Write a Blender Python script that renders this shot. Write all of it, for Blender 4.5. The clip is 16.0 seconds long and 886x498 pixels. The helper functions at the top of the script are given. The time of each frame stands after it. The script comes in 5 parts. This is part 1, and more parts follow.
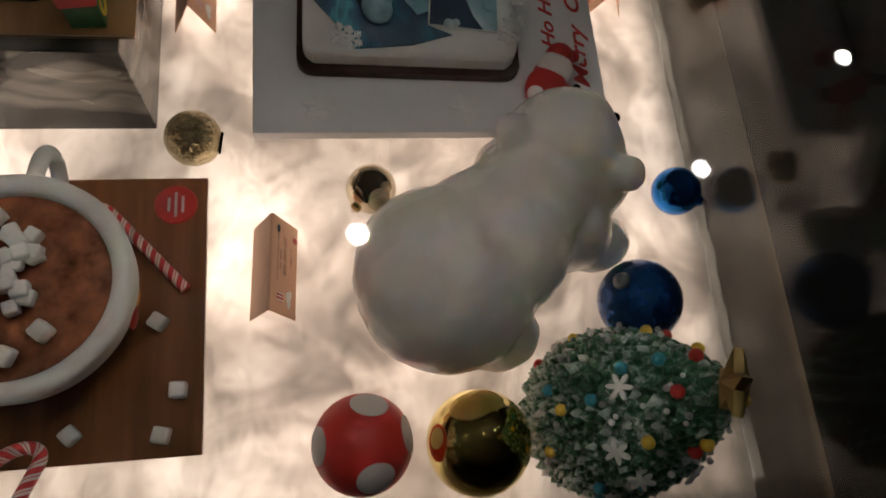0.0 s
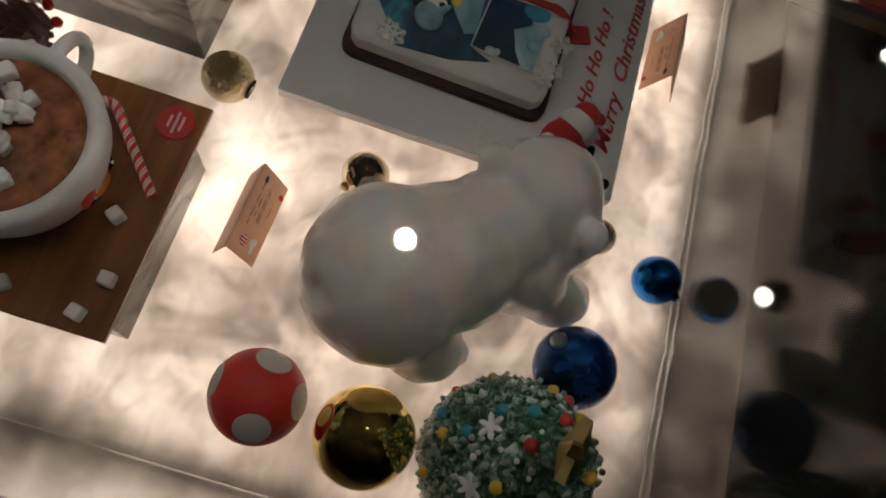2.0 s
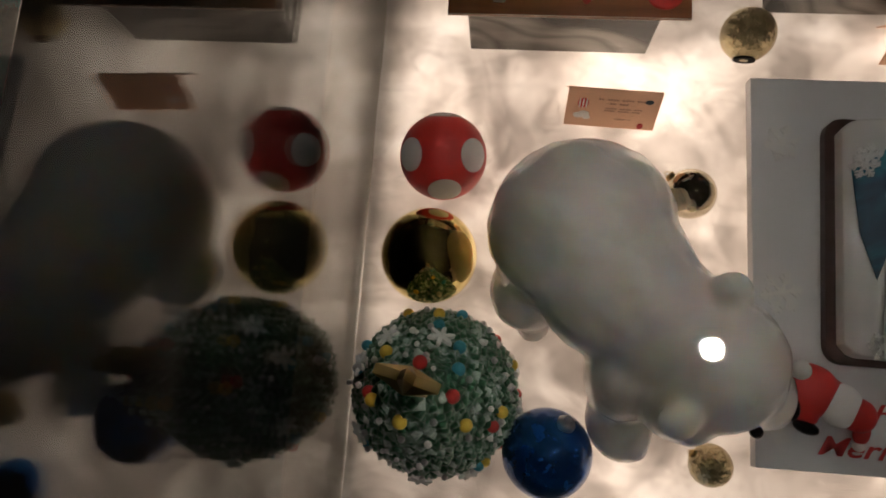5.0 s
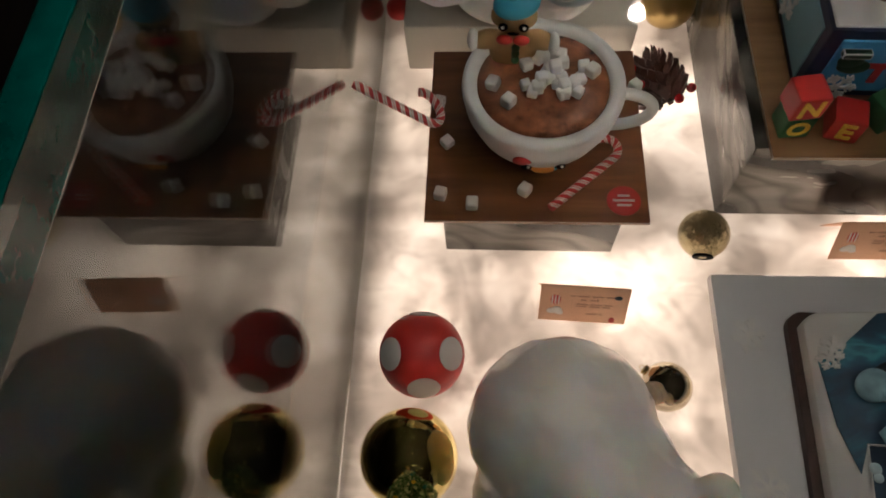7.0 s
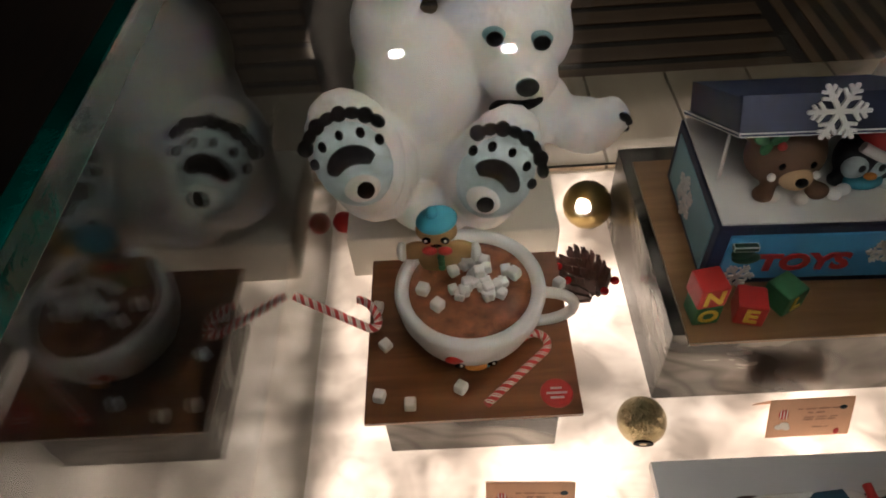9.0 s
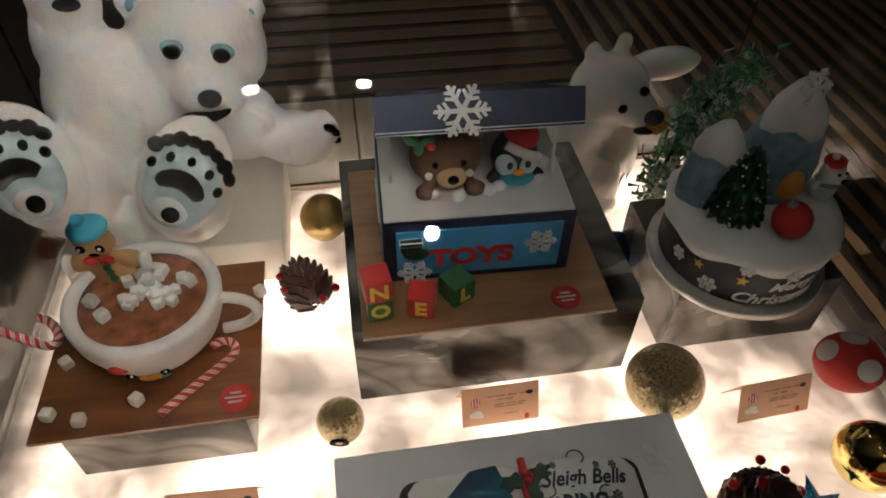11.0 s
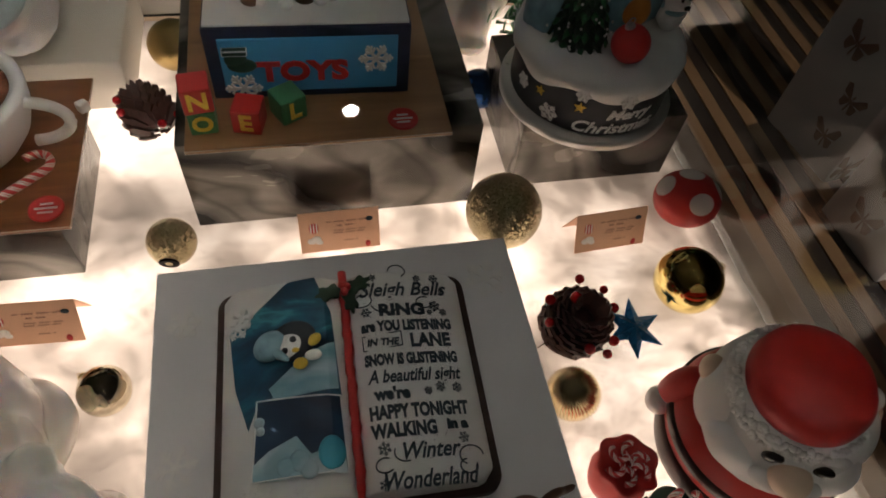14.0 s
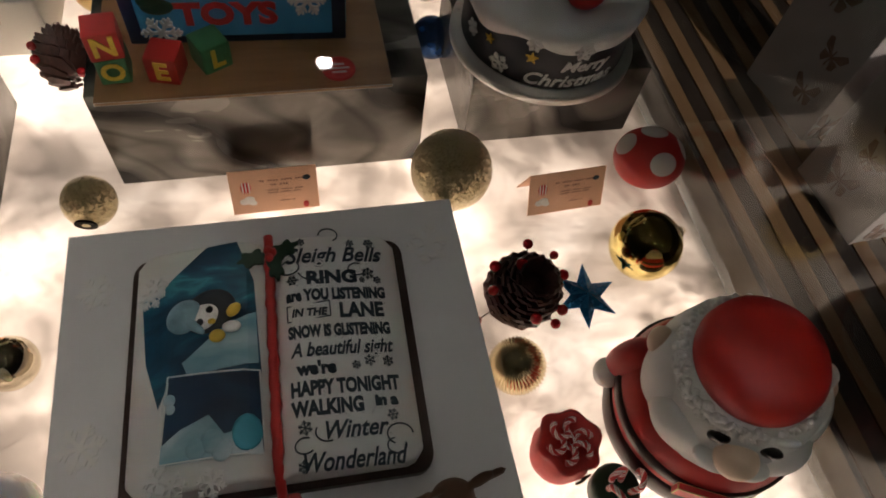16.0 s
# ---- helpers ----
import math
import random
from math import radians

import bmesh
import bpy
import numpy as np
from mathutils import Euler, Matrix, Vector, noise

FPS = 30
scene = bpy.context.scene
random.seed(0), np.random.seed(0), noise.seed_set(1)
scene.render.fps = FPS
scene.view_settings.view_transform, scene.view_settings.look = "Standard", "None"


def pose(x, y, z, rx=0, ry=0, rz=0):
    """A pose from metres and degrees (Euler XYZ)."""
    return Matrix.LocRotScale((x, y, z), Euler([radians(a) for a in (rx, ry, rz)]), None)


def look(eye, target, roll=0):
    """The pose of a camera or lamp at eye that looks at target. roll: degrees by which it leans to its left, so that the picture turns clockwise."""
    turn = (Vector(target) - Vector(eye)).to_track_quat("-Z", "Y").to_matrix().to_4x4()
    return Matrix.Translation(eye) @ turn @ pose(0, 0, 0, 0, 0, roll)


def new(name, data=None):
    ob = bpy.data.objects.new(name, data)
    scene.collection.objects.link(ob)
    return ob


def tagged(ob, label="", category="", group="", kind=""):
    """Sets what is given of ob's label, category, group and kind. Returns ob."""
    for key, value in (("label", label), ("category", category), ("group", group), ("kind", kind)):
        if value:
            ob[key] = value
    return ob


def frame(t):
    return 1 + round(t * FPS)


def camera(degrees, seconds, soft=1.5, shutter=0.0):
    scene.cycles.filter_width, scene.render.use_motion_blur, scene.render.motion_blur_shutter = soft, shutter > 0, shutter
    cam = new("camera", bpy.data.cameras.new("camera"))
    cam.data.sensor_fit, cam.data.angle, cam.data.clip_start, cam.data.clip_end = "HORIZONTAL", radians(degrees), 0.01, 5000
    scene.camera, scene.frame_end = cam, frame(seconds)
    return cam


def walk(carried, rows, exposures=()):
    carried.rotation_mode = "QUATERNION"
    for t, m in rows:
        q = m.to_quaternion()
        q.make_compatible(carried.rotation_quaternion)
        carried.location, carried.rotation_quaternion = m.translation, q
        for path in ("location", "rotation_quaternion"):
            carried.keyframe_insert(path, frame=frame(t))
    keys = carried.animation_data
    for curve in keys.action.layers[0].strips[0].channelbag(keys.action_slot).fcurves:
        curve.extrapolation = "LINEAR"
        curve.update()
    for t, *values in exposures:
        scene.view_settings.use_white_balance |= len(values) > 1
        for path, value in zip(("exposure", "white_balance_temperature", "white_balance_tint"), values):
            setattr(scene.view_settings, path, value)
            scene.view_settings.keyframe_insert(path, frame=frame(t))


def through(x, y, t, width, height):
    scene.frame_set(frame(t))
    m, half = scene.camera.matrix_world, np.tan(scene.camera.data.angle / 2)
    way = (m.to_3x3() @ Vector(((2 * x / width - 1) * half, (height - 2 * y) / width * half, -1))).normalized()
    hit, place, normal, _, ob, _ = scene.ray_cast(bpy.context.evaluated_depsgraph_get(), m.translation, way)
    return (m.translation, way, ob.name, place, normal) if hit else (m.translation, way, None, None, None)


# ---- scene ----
cam = camera(66.6, 16.0, soft=1.7, shutter=0.15)
METRES, EYE, TILT, LEAN, TURN = 1.0, 0.65, -90.0, 0.0, -90.0
PATH = [
    (0, (0.055, 0.382, 0.613), (0.658, 0.036, -1.262), 26.3),
    (0.5, (0.034, 0.375, 0.612), (0.626, 0.006, -1.262), 28.2),
    (1, (0.018, 0.381, 0.618), (0.625, 0.028, -1.255), 25.3),
    (1.5, (0.002, 0.309, 0.629), (0.653, 0.0, -1.237), 26.2),
    (2, (0.037, 0.281, 0.637), (0.715, 0.165, -1.241), 27.3),
    (2.5, (0.089, 0.253, 0.639), (0.472, 0.382, -1.32), 20.4),
    (3, (0.1, 0.197, 0.637), (0.454, 0.422, -1.319), 32.1),
    (3.5, (0.103, 0.167, 0.646), (0.135, 0.421, -1.338), -4.4),
    (3.7, (0.138, 0.151, 0.648), (0.037, 0.501, -1.319), -19.8),
    (6, (0.128, 0.161, 0.637), (-0.055, 0.549, -1.317), -21.0),
    (6.5, (0.125, 0.154, 0.628), (-0.002, 0.874, -1.233), -7.3),
    (7, (0.135, 0.173, 0.663), (0.005, 1.033, -1.139), -6.9),
    (7.5, (0.147, 0.168, 0.678), (-0.021, 1.186, -1.036), -8.1),
    (8, (0.16, 0.167, 0.689), (0.02, 1.307, -0.948), -6.5),
    (8.5, (0.165, 0.168, 0.694), (0.057, 1.39, -0.886), -5.8),
    (9, (0.176, 0.167, 0.693), (0.127, 1.49, -0.806), -4.7),
    (9.5, (0.234, 0.157, 0.696), (0.216, 1.543, -0.746), -4.5),
    (10, (0.313, 0.136, 0.689), (0.371, 1.541, -0.734), -1.9),
    (10.2, (0.335, 0.133, 0.69), (0.434, 1.526, -0.742), -1.0),
    (12.3, (0.486, 0.074, 0.648), (0.837, 1.435, -0.775), 2.7),
    (12.5, (0.499, 0.073, 0.648), (0.854, 1.384, -0.82), 3.5),
    (13, (0.506, 0.062, 0.639), (0.872, 1.301, -0.889), 5.3),
    (13.5, (0.508, 0.045, 0.625), (0.854, 1.231, -0.948), 5.3),
    (14, (0.508, 0.04, 0.622), (0.869, 1.161, -0.994), 8.5),
    (14.5, (0.519, 0.043, 0.625), (0.916, 1.128, -1.008), 10.1),
    (15, (0.539, 0.047, 0.608), (0.933, 1.113, -1.039), 10.0),
    (15.5, (0.558, 0.056, 0.598), (0.946, 1.094, -1.067), 10.6),
    (16, (0.562, 0.062, 0.592), (0.945, 1.069, -1.093), 11.2),
]
walk(cam, [(t, look(eye, target, roll)) for t, eye, target, roll in PATH], exposures=[(0.0, -0.58), (2.0, -0.60), (3.3, -0.60), (6.5, -0.38), (8.0, -0.28), (9.0, 0.0), (10.0, 0.28), (12.5, 0.02), (14.0, -0.20), (16.0, -0.22)])

# the room's lamps: recessed ceiling spots, one of them added, and a dim room
# x, y, power, cone, the point each is turned to
# the sixth is no known lamp: added fill to brighten the gift bags
LAMPS = [(0.74, 0.28, 210.0, 19, (0.17, 0.19, 0.08)), (-0.11, 3.40, 15.0, 80, (-0.12, 3.2, 0)), (0.50, 3.38, 15.0, 80, (0.6, 2.8, 0)), (0.70, 2.15, 85.0, 25, (0.36, 0.58, 0.1)), (1.40, -1.60, 2250.0, 11.0, (0.18, 0.84, 0.27)), (2.10, -1.30, 340.0, 17, (1.62, 0.80, -0.2)), (0.945, -0.908, 125.0, 12, (0.89, 0.19, 0.12))]
CEILING = 2.40
world = bpy.data.worlds.new("room_air")
world.use_nodes = True
scene.world = world
world.node_tree.nodes["Background"].inputs[0].default_value = (0.9, 0.8, 0.72, 1)
world.node_tree.nodes["Background"].inputs[1].default_value = 0.004
scene.view_settings.exposure = 0.0


# ---- materials ----
def material(name):
    m = bpy.data.materials.new(name)
    m.use_nodes = True
    nt = m.node_tree
    return m, nt, nt.nodes["Principled BSDF"]


def node(nt, kind, **values):
    n = nt.nodes.new(kind)
    for key, v in values.items():
        n.inputs[key.replace("_", " ")].default_value = v
    return n


def coords(nt, scale=(1, 1, 1), rot=(0, 0, 0)):
    tc = nt.nodes.new("ShaderNodeTexCoord")
    mp = nt.nodes.new("ShaderNodeMapping")
    mp.inputs["Scale"].default_value = scale
    mp.inputs["Rotation"].default_value = rot
    nt.links.new(tc.outputs["Object"], mp.inputs["Vector"])
    return mp.outputs["Vector"]


def ramp(nt, fac, stops):
    r = nt.nodes.new("ShaderNodeValToRGB")
    e = r.color_ramp.elements
    while len(e) < len(stops):
        e.new(0.5)
    for el, (p, c) in zip(e, stops):
        el.position = p
        el.color = (*c, 1)
    nt.links.new(fac, r.inputs["Fac"])
    return r.outputs["Color"]


def paint(name, rgb, rough=0.5, metal=0.0, vary=0.12, scale=60.0, bump=0.15, fine=400.0, depth=0.0006, coat=0.0, through=0.0):
    """A surface with mottling at two scales, fine relief and uneven gloss."""
    m, nt, p = material(name)
    v = coords(nt)
    n1 = node(nt, "ShaderNodeTexNoise", Scale=scale, Detail=5.0, Roughness=0.6)
    n2 = node(nt, "ShaderNodeTexNoise", Scale=fine, Detail=3.0)
    nt.links.new(v, n1.inputs["Vector"])
    nt.links.new(v, n2.inputs["Vector"])
    lo = tuple(max(0.0, c * (1 - vary)) for c in rgb)
    hi = tuple(min(1.0, c * (1 + vary)) for c in rgb)
    nt.links.new(ramp(nt, n1.outputs["Fac"], [(0.3, lo), (0.7, hi)]), p.inputs["Base Color"])
    rr = nt.nodes.new("ShaderNodeMapRange")
    rr.inputs["To Min"].default_value, rr.inputs["To Max"].default_value = max(0.02, rough - 0.08), min(1.0, rough + 0.1)
    nt.links.new(n1.outputs["Fac"], rr.inputs["Value"])
    nt.links.new(rr.outputs["Result"], p.inputs["Roughness"])
    p.inputs["Metallic"].default_value = metal
    p.inputs["Coat Weight"].default_value = coat
    if through:
        p.inputs["Subsurface Weight"].default_value = through
        p.inputs["Subsurface Radius"].default_value = (0.01, 0.007, 0.005)
        p.inputs["Subsurface Scale"].default_value = 0.5
    if bump:
        b = node(nt, "ShaderNodeBump", Strength=bump, Distance=depth)
        nt.links.new(n2.outputs["Fac"], b.inputs["Height"])
        nt.links.new(b.outputs["Normal"], p.inputs["Normal"])
    return m


def cotton_material():
    """White polyester wadding: lets light through more where it is thin."""
    m, nt, p = material("cotton_wadding")
    out = nt.nodes["Material Output"]
    v = coords(nt, (1, 1, 0.3))
    big = node(nt, "ShaderNodeTexNoise", Scale=4.6, Detail=3.0, Roughness=0.5, Distortion=1.3)
    mid = node(nt, "ShaderNodeTexNoise", Scale=11.0, Detail=3.0, Roughness=0.55, Distortion=1.2)
    fib = node(nt, "ShaderNodeTexNoise", Scale=30.0, Detail=9.0, Roughness=0.74, Distortion=2.2)
    for n in (big, mid):
        nt.links.new(v, n.inputs["Vector"])
    nt.links.new(coords(nt, (0.8, 1.15, 0.3), (0, 0, 0.5)), fib.inputs["Vector"])
    a = node(nt, "ShaderNodeMath")
    a.operation = "MULTIPLY_ADD"
    a.inputs[1].default_value = 0.45
    nt.links.new(mid.outputs["Fac"], a.inputs[0])
    h = node(nt, "ShaderNodeMath")
    h.operation = "MULTIPLY"
    h.inputs[1].default_value = 0.55
    nt.links.new(big.outputs["Fac"], h.inputs[0])
    nt.links.new(h.outputs[0], a.inputs[2])
    thin = ramp(nt, a.outputs[0], [(0.36, (0.17, 0.155, 0.14)), (0.45, (0.40, 0.37, 0.34)), (0.53, (0.72, 0.69, 0.65)), (0.61, (0.98, 0.965, 0.94))])
    fibre = ramp(nt, fib.outputs["Fac"], [(0.34, (0.62, 0.61, 0.60)), (0.50, (0.90, 0.90, 0.90)), (0.64, (1, 1, 1))])
    mul = nt.nodes.new("ShaderNodeMix")
    mul.data_type, mul.blend_type = "RGBA", "MULTIPLY"
    mul.inputs[0].default_value = 1.0
    nt.links.new(thin, mul.inputs[6])
    nt.links.new(fibre, mul.inputs[7])
    tr = nt.nodes.new("ShaderNodeBsdfTranslucent")
    nt.links.new(mul.outputs[2], tr.inputs["Color"])
    p.inputs["Base Color"].default_value = (0.78, 0.77, 0.75, 1)
    p.inputs["Roughness"].default_value = 0.95
    p.inputs["Specular IOR Level"].default_value = 0.05
    b = node(nt, "ShaderNodeBump", Strength=0.7, Distance=0.004)
    nt.links.new(fib.outputs["Fac"], b.inputs["Height"])
    nt.links.new(b.outputs["Normal"], p.inputs["Normal"])
    mix = nt.nodes.new("ShaderNodeMixShader")
    mix.inputs[0].default_value = 0.62
    nt.links.new(p.outputs[0], mix.inputs[1])
    nt.links.new(tr.outputs[0], mix.inputs[2])
    nt.links.new(mix.outputs[0], out.inputs["Surface"])
    return m


def glow(name, rgb, strength):
    m, nt, p = material(name)
    p.inputs["Base Color"].default_value = (0.8, 0.8, 0.8, 1)
    p.inputs["Emission Color"].default_value = (*rgb, 1)
    p.inputs["Emission Strength"].default_value = strength
    return m


def panel_material():
    """Light box diffuser; noise in its emission makes brighter and dimmer patches."""
    m, nt, p = material("light_panel")
    v = coords(nt)
    w = node(nt, "ShaderNodeTexNoise", Scale=6.5, Detail=2.0, Roughness=0.5, Distortion=0.8)
    nt.links.new(v, w.inputs["Vector"])
    r = nt.nodes.new("ShaderNodeMapRange")
    r.inputs["From Min"].default_value, r.inputs["From Max"].default_value = 0.35, 0.68
    r.inputs["To Min"].default_value, r.inputs["To Max"].default_value = 1.25, 4.9
    nt.links.new(w.outputs["Fac"], r.inputs["Value"])
    p.inputs["Emission Color"].default_value = (1.0, 0.768, 0.645, 1)
    nt.links.new(r.outputs["Result"], p.inputs["Emission Strength"])
    return m


def glass_material():
    m, nt, p = material("clear_glass")
    p.inputs["Base Color"].default_value = (0.93, 0.97, 0.95, 1)
    p.inputs["Roughness"].default_value = 0.0
    p.inputs["IOR"].default_value = 1.38
    p.inputs["Transmission Weight"].default_value = 1.0
    return m


def wood(name, light, dark, scale=1.0, rough=0.45, axis=0, planks=0.0):
    m, nt, p = material(name)
    s = [60.0 * scale, 60.0 * scale, 60.0 * scale]
    s[axis] = 5.0 * scale
    v = coords(nt, s)
    n1 = node(nt, "ShaderNodeTexNoise", Scale=1.0, Detail=6.0, Roughness=0.65, Distortion=0.6)
    nt.links.new(v, n1.inputs["Vector"])
    n2 = node(nt, "ShaderNodeTexNoise", Scale=9.0 * scale, Detail=3.0)
    nt.links.new(coords(nt), n2.inputs["Vector"])
    add = node(nt, "ShaderNodeMath")
    add.operation = "MULTIPLY_ADD"
    add.inputs[1].default_value = 0.65
    nt.links.new(n1.outputs["Fac"], add.inputs[0])
    h = node(nt, "ShaderNodeMath")
    h.operation = "MULTIPLY"
    h.inputs[1].default_value = 0.35
    nt.links.new(n2.outputs["Fac"], h.inputs[0])
    nt.links.new(h.outputs[0], add.inputs[2])
    nt.links.new(ramp(nt, add.outputs[0], [(0.33, dark), (0.62, light)]), p.inputs["Base Color"])
    p.inputs["Roughness"].default_value = rough
    b = node(nt, "ShaderNodeBump", Strength=0.2, Distance=0.0005)
    nt.links.new(n1.outputs["Fac"], b.inputs["Height"])
    nt.links.new(b.outputs["Normal"], p.inputs["Normal"])
    return m


def marble_material():
    """Silvery foil wrap with long smoky marble veins."""
    m, nt, p = material("marble_paper")
    v = coords(nt, (1.0, 1.5, 1.5), (0.3, 0.45, 0.25))
    wave = node(nt, "ShaderNodeTexWave", Scale=1.7, Distortion=11.0, Detail=3.0, Detail_Scale=1.3, Detail_Roughness=0.55)
    nt.links.new(v, wave.inputs["Vector"])
    n = node(nt, "ShaderNodeTexNoise", Scale=5.0, Detail=3.0, Roughness=0.5, Distortion=1.6)
    nt.links.new(v, n.inputs["Vector"])
    fine = node(nt, "ShaderNodeTexNoise", Scale=55.0, Detail=4.0, Roughness=0.6)
    nt.links.new(v, fine.inputs["Vector"])
    vein = ramp(nt, wave.outputs["Fac"], [(0.0, (0.07, 0.067, 0.064)), (0.06, (0.16, 0.155, 0.15)), (0.20, (0.62, 0.60, 0.57)), (0.55, (0.86, 0.84, 0.80)), (0.80, (0.42, 0.41, 0.39)), (0.94, (0.80, 0.78, 0.74))])
    smoke = ramp(nt, n.outputs["Fac"], [(0.34, (0.14, 0.136, 0.13)), (0.50, (0.28, 0.272, 0.258)), (0.66, (0.42, 0.408, 0.388))])
    mx = nt.nodes.new("ShaderNodeMix")
    mx.data_type, mx.blend_type = "RGBA", "MULTIPLY"
    mx.inputs[0].default_value = 1.0
    nt.links.new(vein, mx.inputs[6])
    nt.links.new(smoke, mx.inputs[7])
    nt.links.new(mx.outputs[2], p.inputs["Base Color"])
    p.inputs["Metallic"].default_value = 0.4
    rr = nt.nodes.new("ShaderNodeMapRange")
    rr.inputs["To Min"].default_value, rr.inputs["To Max"].default_value = 0.16, 0.34
    nt.links.new(n.outputs["Fac"], rr.inputs["Value"])
    nt.links.new(rr.outputs["Result"], p.inputs["Roughness"])
    b = node(nt, "ShaderNodeBump", Strength=0.25, Distance=0.0015)
    nt.links.new(fine.outputs["Fac"], b.inputs["Height"])
    nt.links.new(b.outputs["Normal"], p.inputs["Normal"])
    return m


def glitter(name, rgb, rough=0.35):
    """Metal flakes glued on a ball."""
    m, nt, p = material(name)
    v = coords(nt)
    vo = node(nt, "ShaderNodeTexVoronoi", Scale=620.0)
    nt.links.new(v, vo.inputs["Vector"])
    p.inputs["Base Color"].default_value = (*rgb, 1)
    p.inputs["Metallic"].default_value = 0.85
    p.inputs["Roughness"].default_value = rough
    geo = nt.nodes.new("ShaderNodeNewGeometry")
    lean = nt.nodes.new("ShaderNodeVectorMath")
    lean.operation = "MULTIPLY_ADD"
    lean.inputs[1].default_value, lean.inputs[2].default_value = (0.9, 0.9, 0.9), (-0.45, -0.45, -0.45)
    nt.links.new(vo.outputs["Color"], lean.inputs[0])
    both = nt.nodes.new("ShaderNodeVectorMath")
    nt.links.new(geo.outputs["Normal"], both.inputs[0])
    nt.links.new(lean.outputs[0], both.inputs[1])
    unit = nt.nodes.new("ShaderNodeVectorMath")
    unit.operation = "NORMALIZE"
    nt.links.new(both.outputs[0], unit.inputs[0])
    nt.links.new(unit.outputs[0], p.inputs["Normal"])
    return m


def iced_material():
    """Green icing dusted unevenly with white."""
    m, nt, p = material("iced_green_leaf")
    v = coords(nt)
    n = node(nt, "ShaderNodeTexNoise", Scale=150.0, Detail=4.0, Roughness=0.6, Distortion=0.5)
    big = node(nt, "ShaderNodeTexNoise", Scale=22.0, Detail=2.0)
    mix = node(nt, "ShaderNodeMath")
    mix.operation = "MULTIPLY_ADD"
    mix.inputs[1].default_value = 0.35
    for k in (n, big):
        nt.links.new(v, k.inputs["Vector"])
    nt.links.new(big.outputs["Fac"], mix.inputs[0])
    nt.links.new(n.outputs["Fac"], mix.inputs[2])
    nt.links.new(ramp(nt, mix.outputs[0], [(0.58, (0.018, 0.10, 0.045)), (0.70, (0.05, 0.19, 0.10)), (0.80, (0.32, 0.42, 0.38)), (0.90, (0.62, 0.68, 0.66))]), p.inputs["Base Color"])
    p.inputs["Roughness"].default_value = 0.35
    p.inputs["Coat Weight"].default_value = 0.25
    return m


def picture_material(name, stops, rot=(0, 0, 0), scale=14.0):
    """A printed icy night sky: soft diagonal bands of light."""
    m, nt, p = material(name)
    v = coords(nt, (scale * 0.35, scale, scale), rot)
    n = node(nt, "ShaderNodeTexNoise", Scale=1.0, Detail=4.0, Roughness=0.55, Distortion=0.9)
    nt.links.new(v, n.inputs["Vector"])
    nt.links.new(ramp(nt, n.outputs["Fac"], stops), p.inputs["Base Color"])
    p.inputs["Roughness"].default_value = 0.4
    return m


def cane_material():
    m, nt, p = material("candy_stripes")
    at = nt.nodes.new("ShaderNodeUVMap")
    sx = nt.nodes.new("ShaderNodeSeparateXYZ")
    nt.links.new(at.outputs["UV"], sx.inputs[0])
    add = node(nt, "ShaderNodeMath")
    nt.links.new(sx.outputs[0], add.inputs[0])
    nt.links.new(sx.outputs[1], add.inputs[1])
    fr = node(nt, "ShaderNodeMath")
    fr.operation = "FRACT"
    nt.links.new(add.outputs[0], fr.inputs[0])
    r = ramp(nt, fr.outputs[0], [(0.0, (0.62, 0.05, 0.05)), (0.5, (0.85, 0.78, 0.74)), (0.75, (0.62, 0.05, 0.05)), (0.82, (0.85, 0.78, 0.74))])
    for n in nt.nodes:
        if n.type == "VALTORGB":
            n.color_ramp.interpolation = "CONSTANT"
    nt.links.new(r, p.inputs["Base Color"])
    p.inputs["Roughness"].default_value = 0.3
    return m


